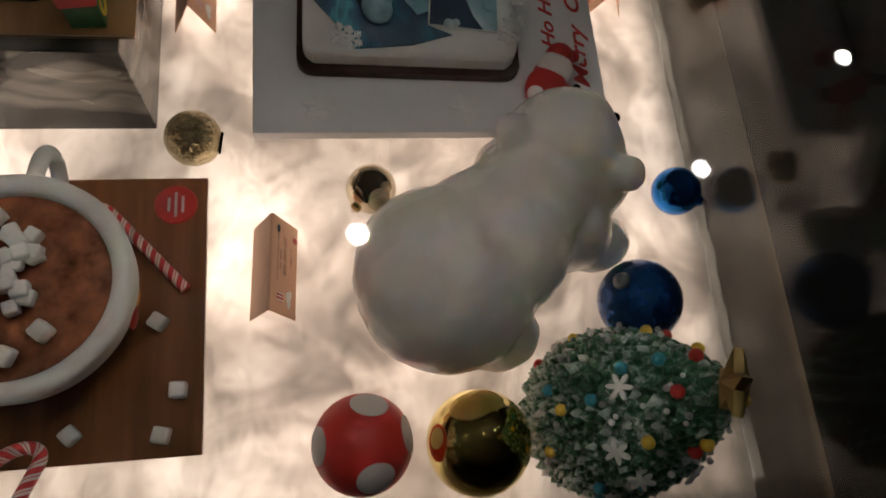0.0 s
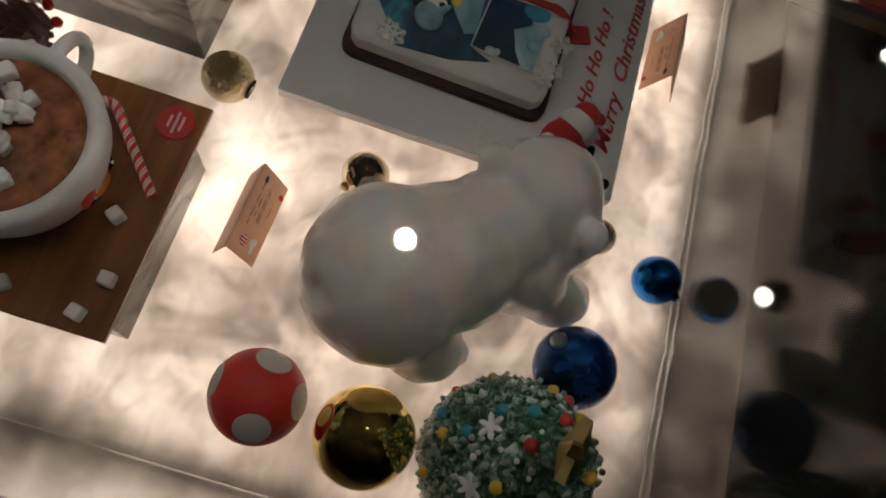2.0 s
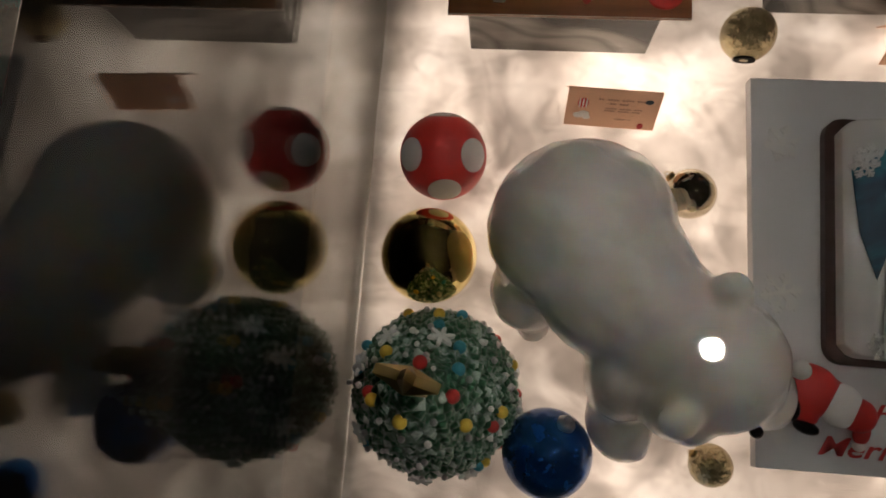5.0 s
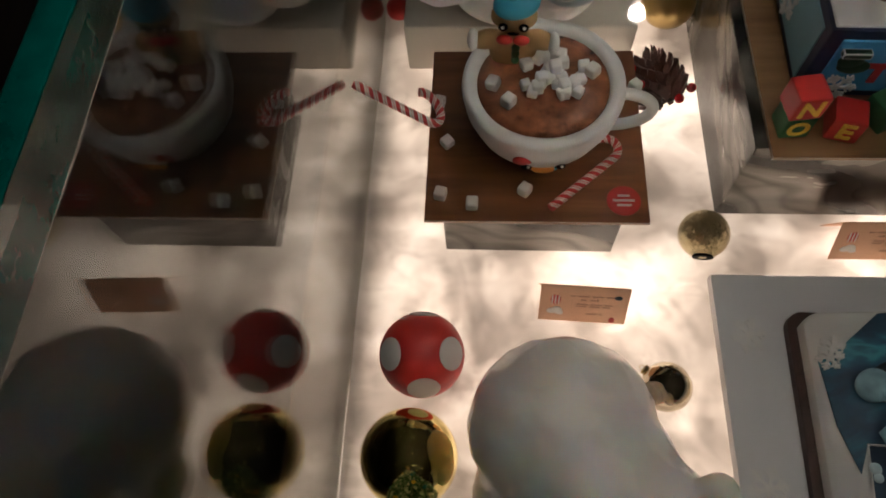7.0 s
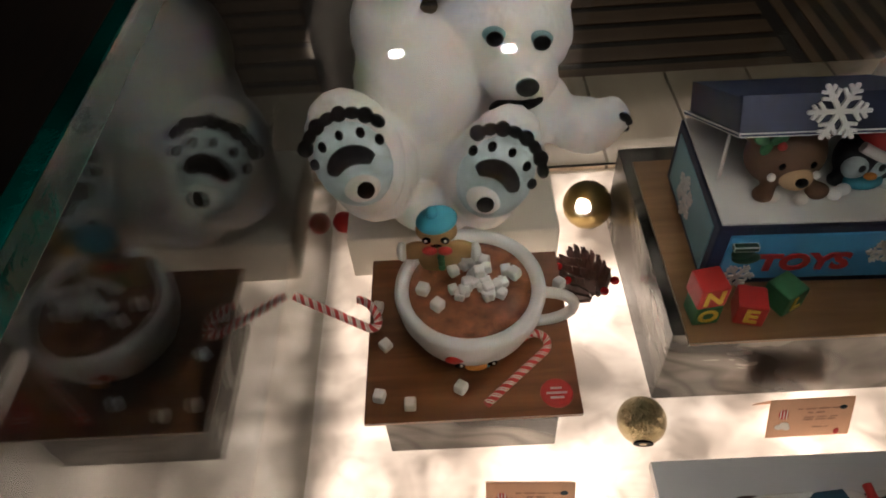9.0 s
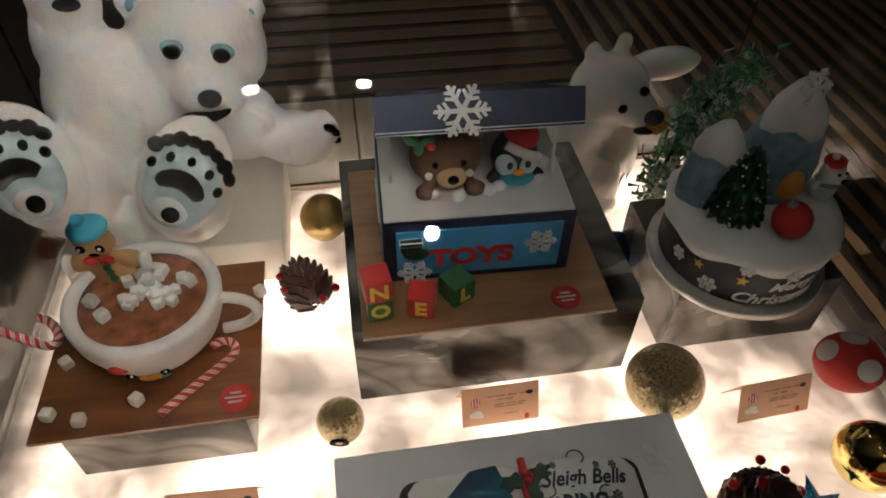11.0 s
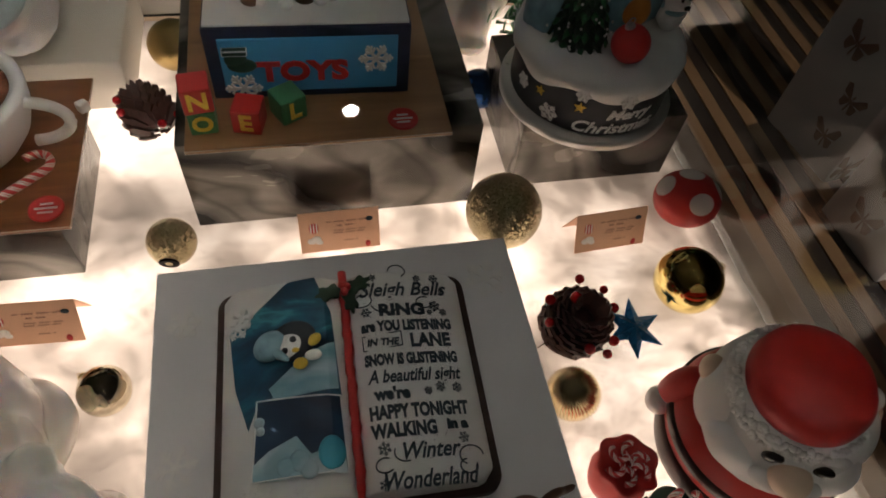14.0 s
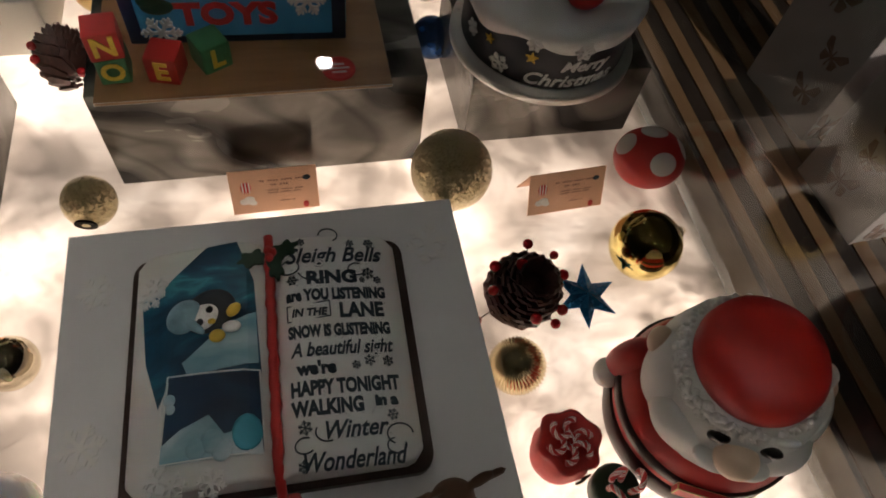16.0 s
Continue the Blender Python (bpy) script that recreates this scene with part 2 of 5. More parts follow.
M = {
    "cotton": cotton_material(),
    "panel": panel_material(),
    "glass": glass_material(),
    "edge": paint("green_glass_edge", (0.0, 0.060, 0.050), 0.12, vary=0.6, scale=30, bump=0.3, coat=0.5),
    "marble": marble_material(),
    "metal": paint("brushed_metal", (0.6, 0.6, 0.62), 0.3, 1.0),
    "deck": wood("dark_deck_wood", (0.022, 0.012, 0.007), (0.008, 0.0045, 0.003), 0.4, 0.6, 1),
    "strip": wood("pale_deck_strip", (0.20, 0.115, 0.058), (0.11, 0.062, 0.032), 0.4, 0.5, 1),
    "deck_x": wood("dark_deck_wood_across", (0.10, 0.055, 0.028), (0.035, 0.018, 0.010), 0.4, 0.5, 0),
    "strip_x": wood("worn_deck_board", (0.17, 0.10, 0.055), (0.085, 0.048, 0.026), 0.4, 0.5, 0),
    "ledge": wood("brown_ledge", (0.18, 0.12, 0.072), (0.11, 0.07, 0.042), 0.5, 0.45, 0),
    "paleledge": wood("ledge_with_reflection", (0.52, 0.42, 0.31), (0.36, 0.27, 0.19), 0.5, 0.45, 1),
    "wall": paint("dark_wall", (0.03, 0.025, 0.022), 0.8, vary=0.25, scale=3),
    "ceil": paint("dark_ceiling", (0.04, 0.036, 0.032), 0.9, scale=3),
    "lamp": glow("lamp_disc", (1.0, 0.93, 0.86), 130.0),
    "woodprint": wood("wood_print_board", (0.26, 0.104, 0.044), (0.10, 0.034, 0.0125), 1.0, 0.28, 0),
    "palewood": wood("pale_wood_board", (0.36, 0.20, 0.095), (0.20, 0.098, 0.042), 1.0, 0.35, 0),
    "foil": paint("silver_board_edge", (0.75, 0.74, 0.72), 0.3, 0.6, vary=0.1),
    "white": paint("white_icing", (0.80, 0.79, 0.78), 0.5, scale=25, bump=0.2, through=0.1),
    "board": paint("white_foam_board", (0.74, 0.74, 0.77), 0.55, vary=0.07, scale=12),
    "cream": paint("cream_box", (0.74, 0.70, 0.62), 0.6, vary=0.06, scale=8),
    "bear": paint("glazed_bear_white", (0.84, 0.80, 0.76), 0.26, vary=0.10, scale=18, bump=0.2, fine=120, depth=0.0015, coat=0.35, through=0.42),
    "fur": paint("carved_fur_white", (0.80, 0.79, 0.78), 0.4, vary=0.08, scale=22, bump=0.5, fine=170, depth=0.003, coat=0.15, through=0.3),
    "sole": paint("pale_sole_shade", (0.50, 0.62, 0.65), 0.4, vary=0.3, scale=40),
    "tealshade": paint("dusky_teal_shade", (0.13, 0.25, 0.28), 0.4, vary=0.3, scale=60),
    "iceblue": paint("ice_blue_shade", (0.22, 0.38, 0.46), 0.4, vary=0.35, scale=60),
    "black": paint("glossy_black", (0.012, 0.012, 0.014), 0.15, vary=0.3, coat=0.5),
    "greyblack": paint("matt_black_icing", (0.03, 0.035, 0.045), 0.5, vary=0.3),
    "choco": paint("hot_chocolate", (0.215, 0.080, 0.042), 0.16, vary=0.62, scale=70, bump=0.35, fine=160, depth=0.0012, coat=0.3),
    "brownie": paint("dark_chocolate", (0.045, 0.018, 0.014), 0.4, vary=0.3),
    "biscuit": paint("gingerbread", (0.46, 0.27, 0.12), 0.7, vary=0.15),
    "bearbrown": paint("brown_icing", (0.135, 0.068, 0.04), 0.55, vary=0.25),
    "muzzle": paint("tan_icing", (0.50, 0.33, 0.19), 0.55),
    "red": paint("red_icing", (0.50, 0.025, 0.022), 0.45, vary=0.12, bump=0.2),
    "berry": paint("red_berry", (0.42, 0.012, 0.016), 0.15, coat=0.6),
    "orange": paint("orange_icing", (0.75, 0.28, 0.04), 0.5),
    "yellow": paint("yellow_icing", (0.78, 0.52, 0.06), 0.5),
    "teal": paint("teal_icing", (0.04, 0.30, 0.42), 0.5),
    "skyblue": paint("sky_blue_panel", (0.055, 0.30, 0.58), 0.5, vary=0.15, scale=18),
    "paleblue": paint("pale_blue_panel", (0.22, 0.42, 0.50), 0.5, vary=0.2, scale=18),
    "navy": paint("navy_icing", (0.012, 0.020, 0.060), 0.5, vary=0.25),
    "fir": paint("fir_needle_green", (0.09, 0.30, 0.12), 0.5, vary=0.4, scale=60),
    "icedgreen": iced_material(),
    "green": paint("green_icing", (0.04, 0.17, 0.07), 0.5, vary=0.3),
    "darkgreen": paint("dark_green_icing", (0.012, 0.05, 0.025), 0.5, vary=0.3),
    "frost": paint("frosted_leaf", (0.42, 0.52, 0.48), 0.6, vary=0.55, scale=90),
    "skin": paint("skin_icing", (0.76, 0.57, 0.43), 0.5, vary=0.06),
    "gold": paint("gold_mirror", (0.86, 0.70, 0.28), 0.06, 1.0, vary=0.04, bump=0.0),
    "silvergold": paint("smoky_mirror", (0.62, 0.55, 0.42), 0.06, 1.0, vary=0.05, bump=0.0),
    "goldmatt": paint("satin_gold", (0.50, 0.37, 0.16), 0.3, 1.0, vary=0.08),
    "ribgold": paint("ribbed_pale_gold", (0.74, 0.62, 0.38), 0.16, 1.0, vary=0.05, bump=0.0),
    "goldglit": glitter("gold_glitter", (0.50, 0.42, 0.25), 0.28),
    "blueshine": paint("blue_mirror", (0.02, 0.20, 0.62), 0.08, 0.9, vary=0.1, bump=0.0),
    "bluesatin": paint("blue_satin", (0.01, 0.075, 0.26), 0.25, 0.7, vary=0.1, coat=0.3),
    "blueglit": glitter("blue_glitter", (0.01, 0.12, 0.30), 0.4),
    "hole": paint("opening_shade", (0.008, 0.008, 0.008), 0.9),
    "card": paint("peach_card", (0.78, 0.47, 0.31), 0.6, vary=0.10, scale=30),
    "print": paint("brown_print", (0.30, 0.14, 0.10), 0.6),
    "ink": paint("blue_black_ink", (0.025, 0.045, 0.065), 0.6),
    "redink": paint("red_ink", (0.55, 0.03, 0.03), 0.5),
    "whiteink": paint("white_lettering", (0.82, 0.82, 0.80), 0.5),
    "cone": paint("pine_cone_scale", (0.075, 0.030, 0.025), 0.5, vary=0.4, scale=120),
    "twig": paint("dark_twig", (0.06, 0.03, 0.02), 0.7),
    "sky1": picture_material("printed_sky", [(0.32, (0.004, 0.025, 0.06)), (0.44, (0.006, 0.06, 0.12)), (0.53, (0.012, 0.12, 0.20)), (0.60, (0.05, 0.30, 0.38)), (0.68, (0.010, 0.09, 0.16))], (0, 0, 0.65), 26.0),
    "sky2": picture_material("printed_night", [(0.35, (0.006, 0.018, 0.05)), (0.55, (0.01, 0.045, 0.10)), (0.75, (0.03, 0.13, 0.2))], (0, 0, 0.2)),
    "ice": picture_material("printed_ice", [(0.34, (0.10, 0.28, 0.38)), (0.48, (0.30, 0.48, 0.56)), (0.62, (0.62, 0.72, 0.76))], (0, 0, 0.1)),
    "felt": paint("pale_felt", (0.66, 0.63, 0.62), 0.9, vary=0.08, scale=90, bump=0.5, fine=900),
    "bag": paint("white_gift_paper", (0.62, 0.57, 0.58), 0.5, vary=0.06, scale=10),
    "butterfly": paint("brown_butterfly_print", (0.26, 0.16, 0.13), 0.6),
    "pink": paint("pink_ribbon", (0.60, 0.24, 0.42), 0.35),
    "cane": cane_material(),
    "seal": paint("red_wax_seal", (0.45, 0.02, 0.02), 0.4, vary=0.15),
}


# ---- mesh helpers ----
def V(*a):
    return Vector(a)


def add_box(bm, lo, hi, bevel=0.0, mat=0, m=None):
    r = bmesh.ops.create_cube(bm, size=1.0)
    vs = r["verts"]
    c, s = [(a + b) / 2 for a, b in zip(lo, hi)], [b - a for a, b in zip(lo, hi)]
    for v in vs:
        v.co = Vector((v.co.x * s[0] + c[0], v.co.y * s[1] + c[1], v.co.z * s[2] + c[2]))
    fs = {f for v in vs for f in v.link_faces}
    if bevel:
        es = list({e for v in vs for e in v.link_edges})
        b = bmesh.ops.bevel(bm, geom=es, offset=bevel, segments=2, affect="EDGES", profile=0.6)
        fs = {f for f in bm.faces if f.is_valid and (f in fs or f in set(b["faces"]))}
        vs = list({v for f in fs for v in f.verts})
    for f in fs:
        f.material_index = mat
    if m is not None:
        bmesh.ops.transform(bm, matrix=m, verts=vs)
    return vs


def add_ball(bm, c, r, mat=0, rot=(0, 0, 0), u=24, v=16):
    if not isinstance(r, (tuple, list)):
        r = (r, r, r)
    q = bmesh.ops.create_uvsphere(bm, u_segments=u, v_segments=v, radius=1.0)["verts"]
    m = Matrix.LocRotScale(c, Euler([radians(a) for a in rot]), r)
    bmesh.ops.transform(bm, matrix=m, verts=q)
    for f in {f for w in q for f in w.link_faces}:
        f.material_index, f.smooth = mat, True
    return q


def add_lathe(bm, profile, seg=48, mat=0, m=None, wobble=None):
    """Turn (radius, height) pairs round the z axis."""
    rings = []
    for r, z in profile:
        ring = []
        for k in range(seg):
            a = 2 * math.pi * k / seg
            dr, dz = wobble(a, r, z) if wobble else (0, 0)
            ring.append(bm.verts.new(((r + dr) * math.cos(a), (r + dr) * math.sin(a), z + dz)))
        rings.append(ring)
    fs = []
    for a, b in zip(rings, rings[1:]):
        for k in range(seg):
            fs.append(bm.faces.new((a[k], a[(k + 1) % seg], b[(k + 1) % seg], b[k])))
    for ring, flip in ((rings[0], True), (rings[-1], False)):
        fs.append(bm.faces.new(ring[::-1] if flip else ring))
    for f in fs:
        f.material_index, f.smooth = mat, len(f.verts) == 4
    vs = [v for r in rings for v in r]
    if m is not None:
        bmesh.ops.transform(bm, matrix=m, verts=vs)
    return vs


def add_tube(bm, pts, r, seg=10, mat=0, turns=0.0, taper=None):
    """A round rod along points; its UV runs in stripes along it."""
    uv = bm.loops.layers.uv.verify()
    pts = [Vector(p) for p in pts]
    rings, run = [], [0.0]
    for a, b in zip(pts, pts[1:]):
        run.append(run[-1] + (b - a).length)
    up = Vector((0.13, 0.21, 0.97))
    for i, p in enumerate(pts):
        d = (pts[min(i + 1, len(pts) - 1)] - pts[max(i - 1, 0)]).normalized()
        s = d.cross(up).normalized()
        t = s.cross(d)
        rr = r * (taper(i / (len(pts) - 1)) if taper else 1)
        rings.append([bm.verts.new(p + rr * (math.cos(2 * math.pi * k / seg) * s + math.sin(2 * math.pi * k / seg) * t)) for k in range(seg)])
    for i in range(len(rings) - 1):
        for k in range(seg):
            f = bm.faces.new((rings[i][k], rings[i][(k + 1) % seg], rings[i + 1][(k + 1) % seg], rings[i + 1][k]))
            f.material_index, f.smooth = mat, True
            for l, (du, dv) in zip(f.loops, ((k, i), (k + 1, i), (k + 1, i + 1), (k, i + 1))):
                l[uv].uv = (2 * du / seg, run[dv] * turns)
    for ring in (rings[0][::-1], rings[-1]):
        f = bm.faces.new(ring)
        f.material_index = mat
    return [v for g in rings for v in g]


def add_slab(bm, pts, z0, z1, mat=0, m=None, side=None):
    """An outline in the plane, as thick as z0 to z1."""
    lo = [bm.verts.new((x, y, z0)) for x, y in pts]
    hi = [bm.verts.new((x, y, z1)) for x, y in pts]
    fs = [bm.faces.new(lo[::-1]), bm.faces.new(hi)]
    fs += [bm.faces.new((lo[k], lo[(k + 1) % len(pts)], hi[(k + 1) % len(pts)], hi[k])) for k in range(len(pts))]
    for i, f in enumerate(fs):
        f.material_index = mat if i < 2 or side is None else side
    if m is not None:
        bmesh.ops.transform(bm, matrix=m, verts=lo + hi)
    return lo + hi


def blob(balls, voxel=0.004, smooth=6, lumps=0.0, fur=0.0):
    """Overlapping balls melted into one skin."""
    bm = bmesh.new()
    for c, r, *rot in balls:
        add_ball(bm, c, r, rot=rot[0] if rot else (0, 0, 0), u=20, v=14)
    me = bpy.data.meshes.new("skin")
    bm.to_mesh(me)
    bm.free()
    ob = new("skin", me)
    a = ob.modifiers.new("melt", "REMESH")
    a.mode, a.voxel_size = "VOXEL", voxel
    b = ob.modifiers.new("soften", "SMOOTH")
    b.iterations, b.factor = smooth, 0.6
    bpy.context.view_layer.update()
    done = bpy.data.meshes.new_from_object(ob.evaluated_get(bpy.context.evaluated_depsgraph_get()))
    bpy.data.objects.remove(ob)
    out = bmesh.new()
    out.from_mesh(done)
    out.normal_update()
    for v in out.verts:
        p = v.co
        push = lumps * noise.noise(p * 26) + lumps * 0.5 * noise.noise(p * 60)
        push += fur * (1 - abs(noise.noise(Vector((p.x * 110, p.y * 110, p.z * 55)))) * 2)
        v.co = p + v.normal * push
    for f in out.faces:
        f.smooth, f.material_index = True, 0
    bpy.data.meshes.remove(done)
    return out


def finish(bm, name, mats):
    me = bpy.data.meshes.new(name)
    bmesh.ops.recalc_face_normals(bm, faces=bm.faces)
    bm.to_mesh(me)
    bm.free()
    for m in mats if isinstance(mats, (list, tuple)) else [mats]:
        me.materials.append(M[m])
    return me


def part(name, bm, mats, parent, label=""):
    ob = new(name, finish(bm, name, mats))
    ob.parent = parent
    return tagged(ob, label)


def solid(name, bm, mats, label, category, group="", kind="", at=None):
    ob = new(name, finish(bm, name, mats))
    if at is not None:
        ob.matrix_basis = at
    return tagged(ob, label, category, group, kind)


def thing(name, label, category, group="", at=None):
    ob = new(name)
    ob.empty_display_size = 0.01
    if at is not None:
        ob.matrix_basis = at
    return tagged(ob, label, category, group)


def words(text, size, m, shear=0.0, depth=0.0006, width=None, bold=0.0, spacing=1.0):
    """Lettering as a mesh, lying in the plane of m, centred on it."""
    cu = bpy.data.curves.new("words", "FONT")
    cu.body, cu.size, cu.shear, cu.extrude, cu.align_x, cu.align_y = text, size, shear, depth, "CENTER", "CENTER"
    cu.offset, cu.space_character, cu.resolution_u = bold, spacing, 3
    ob = new("words", cu)
    bpy.context.view_layer.update()
    me = bpy.data.meshes.new_from_object(ob.evaluated_get(bpy.context.evaluated_depsgraph_get()))
    bpy.data.objects.remove(ob)
    bm = bmesh.new()
    bm.from_mesh(me)
    bpy.data.meshes.remove(me)
    if width:
        xs = [v.co.x for v in bm.verts]
        k = width / (max(xs) - min(xs))
        for v in bm.verts:
            v.co.x *= k
    bmesh.ops.transform(bm, matrix=m, verts=bm.verts)
    return bm


def merge(bm, other, mat=None, free=True):
    me = bpy.data.meshes.new("tmp")
    if mat is not None:
        for f in other.faces:
            f.material_index = mat
    other.to_mesh(me)
    if free:
        other.free()
    bm.from_mesh(me)
    bpy.data.meshes.remove(me)


def star_pts(n, r1, r2, a0=90.0):
    return [((r1 if k % 2 == 0 else r2) * math.cos(radians(a0 + 180 * k / n)), (r1 if k % 2 == 0 else r2) * math.sin(radians(a0 + 180 * k / n))) for k in range(2 * n)]


def add_flake(bm, r, z0, z1, mat=0, m=None, arms=6):
    """A snow crystal with side twigs."""
    for k in range(arms):
        t = pose(0, 0, 0, 0, 0, 360 / arms * k)
        w = r * 0.085
        vs = add_slab(bm, [(0, -w), (r, -w * 0.8), (r * 1.03, 0), (r, w * 0.8), (0, w)], z0, z1, mat)
        for d, l in ((0.45, 0.38), (0.7, 0.28)):
            for s in (-1, 1):
                q = pose(r * d, 0, 0, 0, 0, s * 55)
                vs += add_slab(bm, [(0, -w * 0.8), (r * l, -w * 0.6), (r * l, w * 0.6), (0, w * 0.8)], z0, z1, mat, q)
        full = (m if m is not None else Matrix()) @ t
        bmesh.ops.transform(bm, matrix=full, verts=vs)


# ---- the glass case and the room ----
W, D, H = 0.98, 0.94, 0.527
T = 0.010


def pane(name, lo, hi, label, edges=()):
    """A sheet of glass; its polished edges are strips of green."""
    bm = bmesh.new()
    add_box(bm, lo, hi)
    ob = solid(name, bm, "glass", label, "glass pane", kind="structure")
    for a, b in edges:
        bm = bmesh.new()
        add_box(bm, a, b, 0.0008)
        part("polished_edge", bm, "edge", ob, "dark green polished glass edge")
    return ob


pane("glass_left", (-T, -T, -0.0145), (0, D, H - 0.026), "clear upright glass pane of a display case")
pane("glass_front", (0.001, -T, -0.0145), (W, -0.0005, H - 0.014), "clear upright front glass of a display case")
pane("glass_right", (W + 0.0005, -T, -0.0145), (W + T, D, H - 0.014), "clear upright side glass of a display case")
pane("glass_back", (-T, D + 0.0005, -0.0145), (W + T, D + T, H - 0.014), "clear upright back glass of a display case")
pane("glass_top", (0.017, -T, H - 0.0105), (W + T, D + T, H - 0.0005), "flat clear glass lid lying on the case",
     [((0.0065, -0.06, H - 0.024), (0.0178, D + T + 0.002, H))])

bm = bmesh.new()
for lo, hi in (((-0.07, -0.10, -0.05), (-T - 0.001, D + 0.24, -0.016)), ((-0.009, -0.10, -0.05), (W + 0.06, -T - 0.001, -0.016)),
               ((W + T + 0.001, -0.009, -0.05), (W + 0.06, D + 0.24, -0.016))):
    add_box(bm, lo, hi, 0.003)
solid("base_ledge", bm, "ledge", "brown wooden rim of the case base", "ledge", kind="structure")
# ledge boards; the back glass's bright reflection is partly painted in as paleness
back = solid("back_ledge", bmesh.new(), "paleledge", "pale boarded ledge behind the case, glass reflection put into its colour", "ledge", kind="structure")
for k in range(7):
    bm = bmesh.new()
    x0, x1 = -0.0085 + 0.1405 * k, -0.0085 + 0.1405 * (k + 1) - 0.004
    add_box(bm, (x0, D + T + 0.001, -0.05), (x1, D + 0.24, -0.016), 0.002)
    part("ledge_board", bm, "paleledge", back)
bm = bmesh.new()
add_box(bm, (-T, -T, -0.06), (W + T, D + T, -0.03))
solid("case_base", bm, "cream", "cream base board under the light panel", "base", kind="structure")
bm = bmesh.new()
add_box(bm, (-0.02, -0.05, -0.35), (W + 0.02, D + 0.03, -0.061))
solid("cabinet", bm, "wall", "dark cabinet carrying the display case", "cabinet", kind="structure")
for lo, hi, nm in (((-T, -T, -0.029), (W + T, -T + 0.004, -0.013), "trim_front"), ((W + T - 0.004, -0.005, -0.029), (W + T, D, -0.013), "trim_right")):
    bm = bmesh.new()
    add_box(bm, lo, hi, 0.001)
    solid(nm, bm, "metal", "thin pale metal channel under the glass", "trim", kind="structure")
bm = bmesh.new()
add_box(bm, (0.016, 0.012, -0.0295), (W - 0.014, D - 0.03, -0.020))
lp = solid("light_panel", bm, "panel", "glowing light panel under the cotton", "light panel", kind="structure")

# the wadding: a wavy sheet with folds
NX, NY = 190, 180
bm = bmesh.new()
grid = []
for j in range(NY + 1):
    row = []
    for i in range(NX + 1):
        x, y = 0.0006 + (W - 0.0012) * i / NX, 0.0006 + (D - 0.028) * j / NY
        w = noise.fractal(Vector((x * 9, y * 9, 0.3)), 1.0, 2.0, 4) * 0.0035
        fold = 1 - abs(noise.noise(Vector((x * 7 + 3, y * 6, 5.0)) + Vector((noise.noise(Vector((x * 5, y * 5, 9))), 0, 0)))) * 2
        rim = min(x, W - x, y)
        z = -0.004 + w + 0.004 * max(0, fold) ** 3 + 0.006 * math.exp(-rim / 0.006)
        row.append(bm.verts.new((x, y, min(z, 0.007))))
    grid.append(row)
for j in range(NY):
    for i in range(NX):
        f = bm.faces.new((grid[j][i], grid[j][i + 1], grid[j + 1][i + 1], grid[j + 1][i]))
        f.smooth = True
tagged(solid("cotton_snow", bm, "cotton", "white cotton wadding snow lit from below", "artificial snow"), kind="structure")

# the room round it
bm = bmesh.new()
add_box(bm, (-4, -4, -0.42), (6, 6, -0.372))
floor = solid("floor", bm, "deck", "dark wooden boarded floor", "floor", kind="structure")
bm = bmesh.new()
add_box(bm, (-4, -4, CEILING), (6, 6, CEILING + 0.1))
solid("ceiling", bm, "ceil", "dark ceiling with small recessed lamps", "ceiling", kind="structure")
for nm, lo, hi in (("wall_west", (-4.1, -4, -0.37), (-4, 6, CEILING)), ("wall_east", (6, -4, -0.37), (6.1, 6, CEILING)),
                   ("wall_south", (-4, -4.1, -0.37), (6, -4, CEILING)), ("wall_north", (-4, 6, -0.37), (6, 6.1, CEILING))):
    bm = bmesh.new()
    add_box(bm, lo, hi)
    solid(nm, bm, "wall", "plain dark wall of the room", "wall", kind="structure")

# ceiling spots, the added fill too: each a trim ring, a glowing disc and the light it throws
for x, y, power, cone, aim in LAMPS:
    at = pose(x, y, CEILING)
    t = thing("ceiling_spot", "small round recessed ceiling spotlight, lit, in a set with one added fill", "ceiling lamp", "ceiling spots", at)
    bm = bmesh.new()
    wide = 1.25 if y > 3 else 1.0
    add_lathe(bm, [(q * wide, z) for q, z in ((0.034, -0.004), (0.048, -0.004), (0.05, -0.001), (0.05, 0.0), (0.034, 0.0))], 32)
    part("trim_ring", bm, "metal", t)
    bm = bmesh.new()
    add_lathe(bm, [(0.033 * wide, -0.006), (0.033 * wide, -0.001)], 32)
    part("lamp_disc", bm, "lamp", t, "glowing lamp disc")
    li = bpy.data.lights.new("spot_light", "SPOT")
    li.energy, li.color, li.spot_size, li.spot_blend, li.shadow_soft_size = power, (1.0, 0.83, 0.75), radians(cone), 0.8, 0.03
    lo = new("spot_light", li)
    lo.parent = t
    lo.matrix_basis = look((0, 0, -0.02), Vector(aim) - Vector((x, y, CEILING)))


# ---- cakes ----
def seal(x, y, z, r=0.016):
    bm = bmesh.new()
    add_lathe(bm, [(r * 0.97, 0), (r, 0.0012), (r * 0.97, 0.0022), (r * 0.86, 0.0022), (r * 0.82, 0.0016), (0.001, 0.0016)], 36)
    t = solid("round_seal", bm, "seal", "round red seal sticker on the cake board", "sticker", at=pose(x, y, z))
    bm = bmesh.new()
    for k, w in ((0.32, 0.5), (0.0, 0.9), (-0.32, 0.6)):
        add_box(bm, (-r * w * 0.7, r * k - 0.0010, 0.0016), (r * w * 0.7, r * k + 0.0010, 0.0024))
    part("print", bm, "bag", t)
    return t


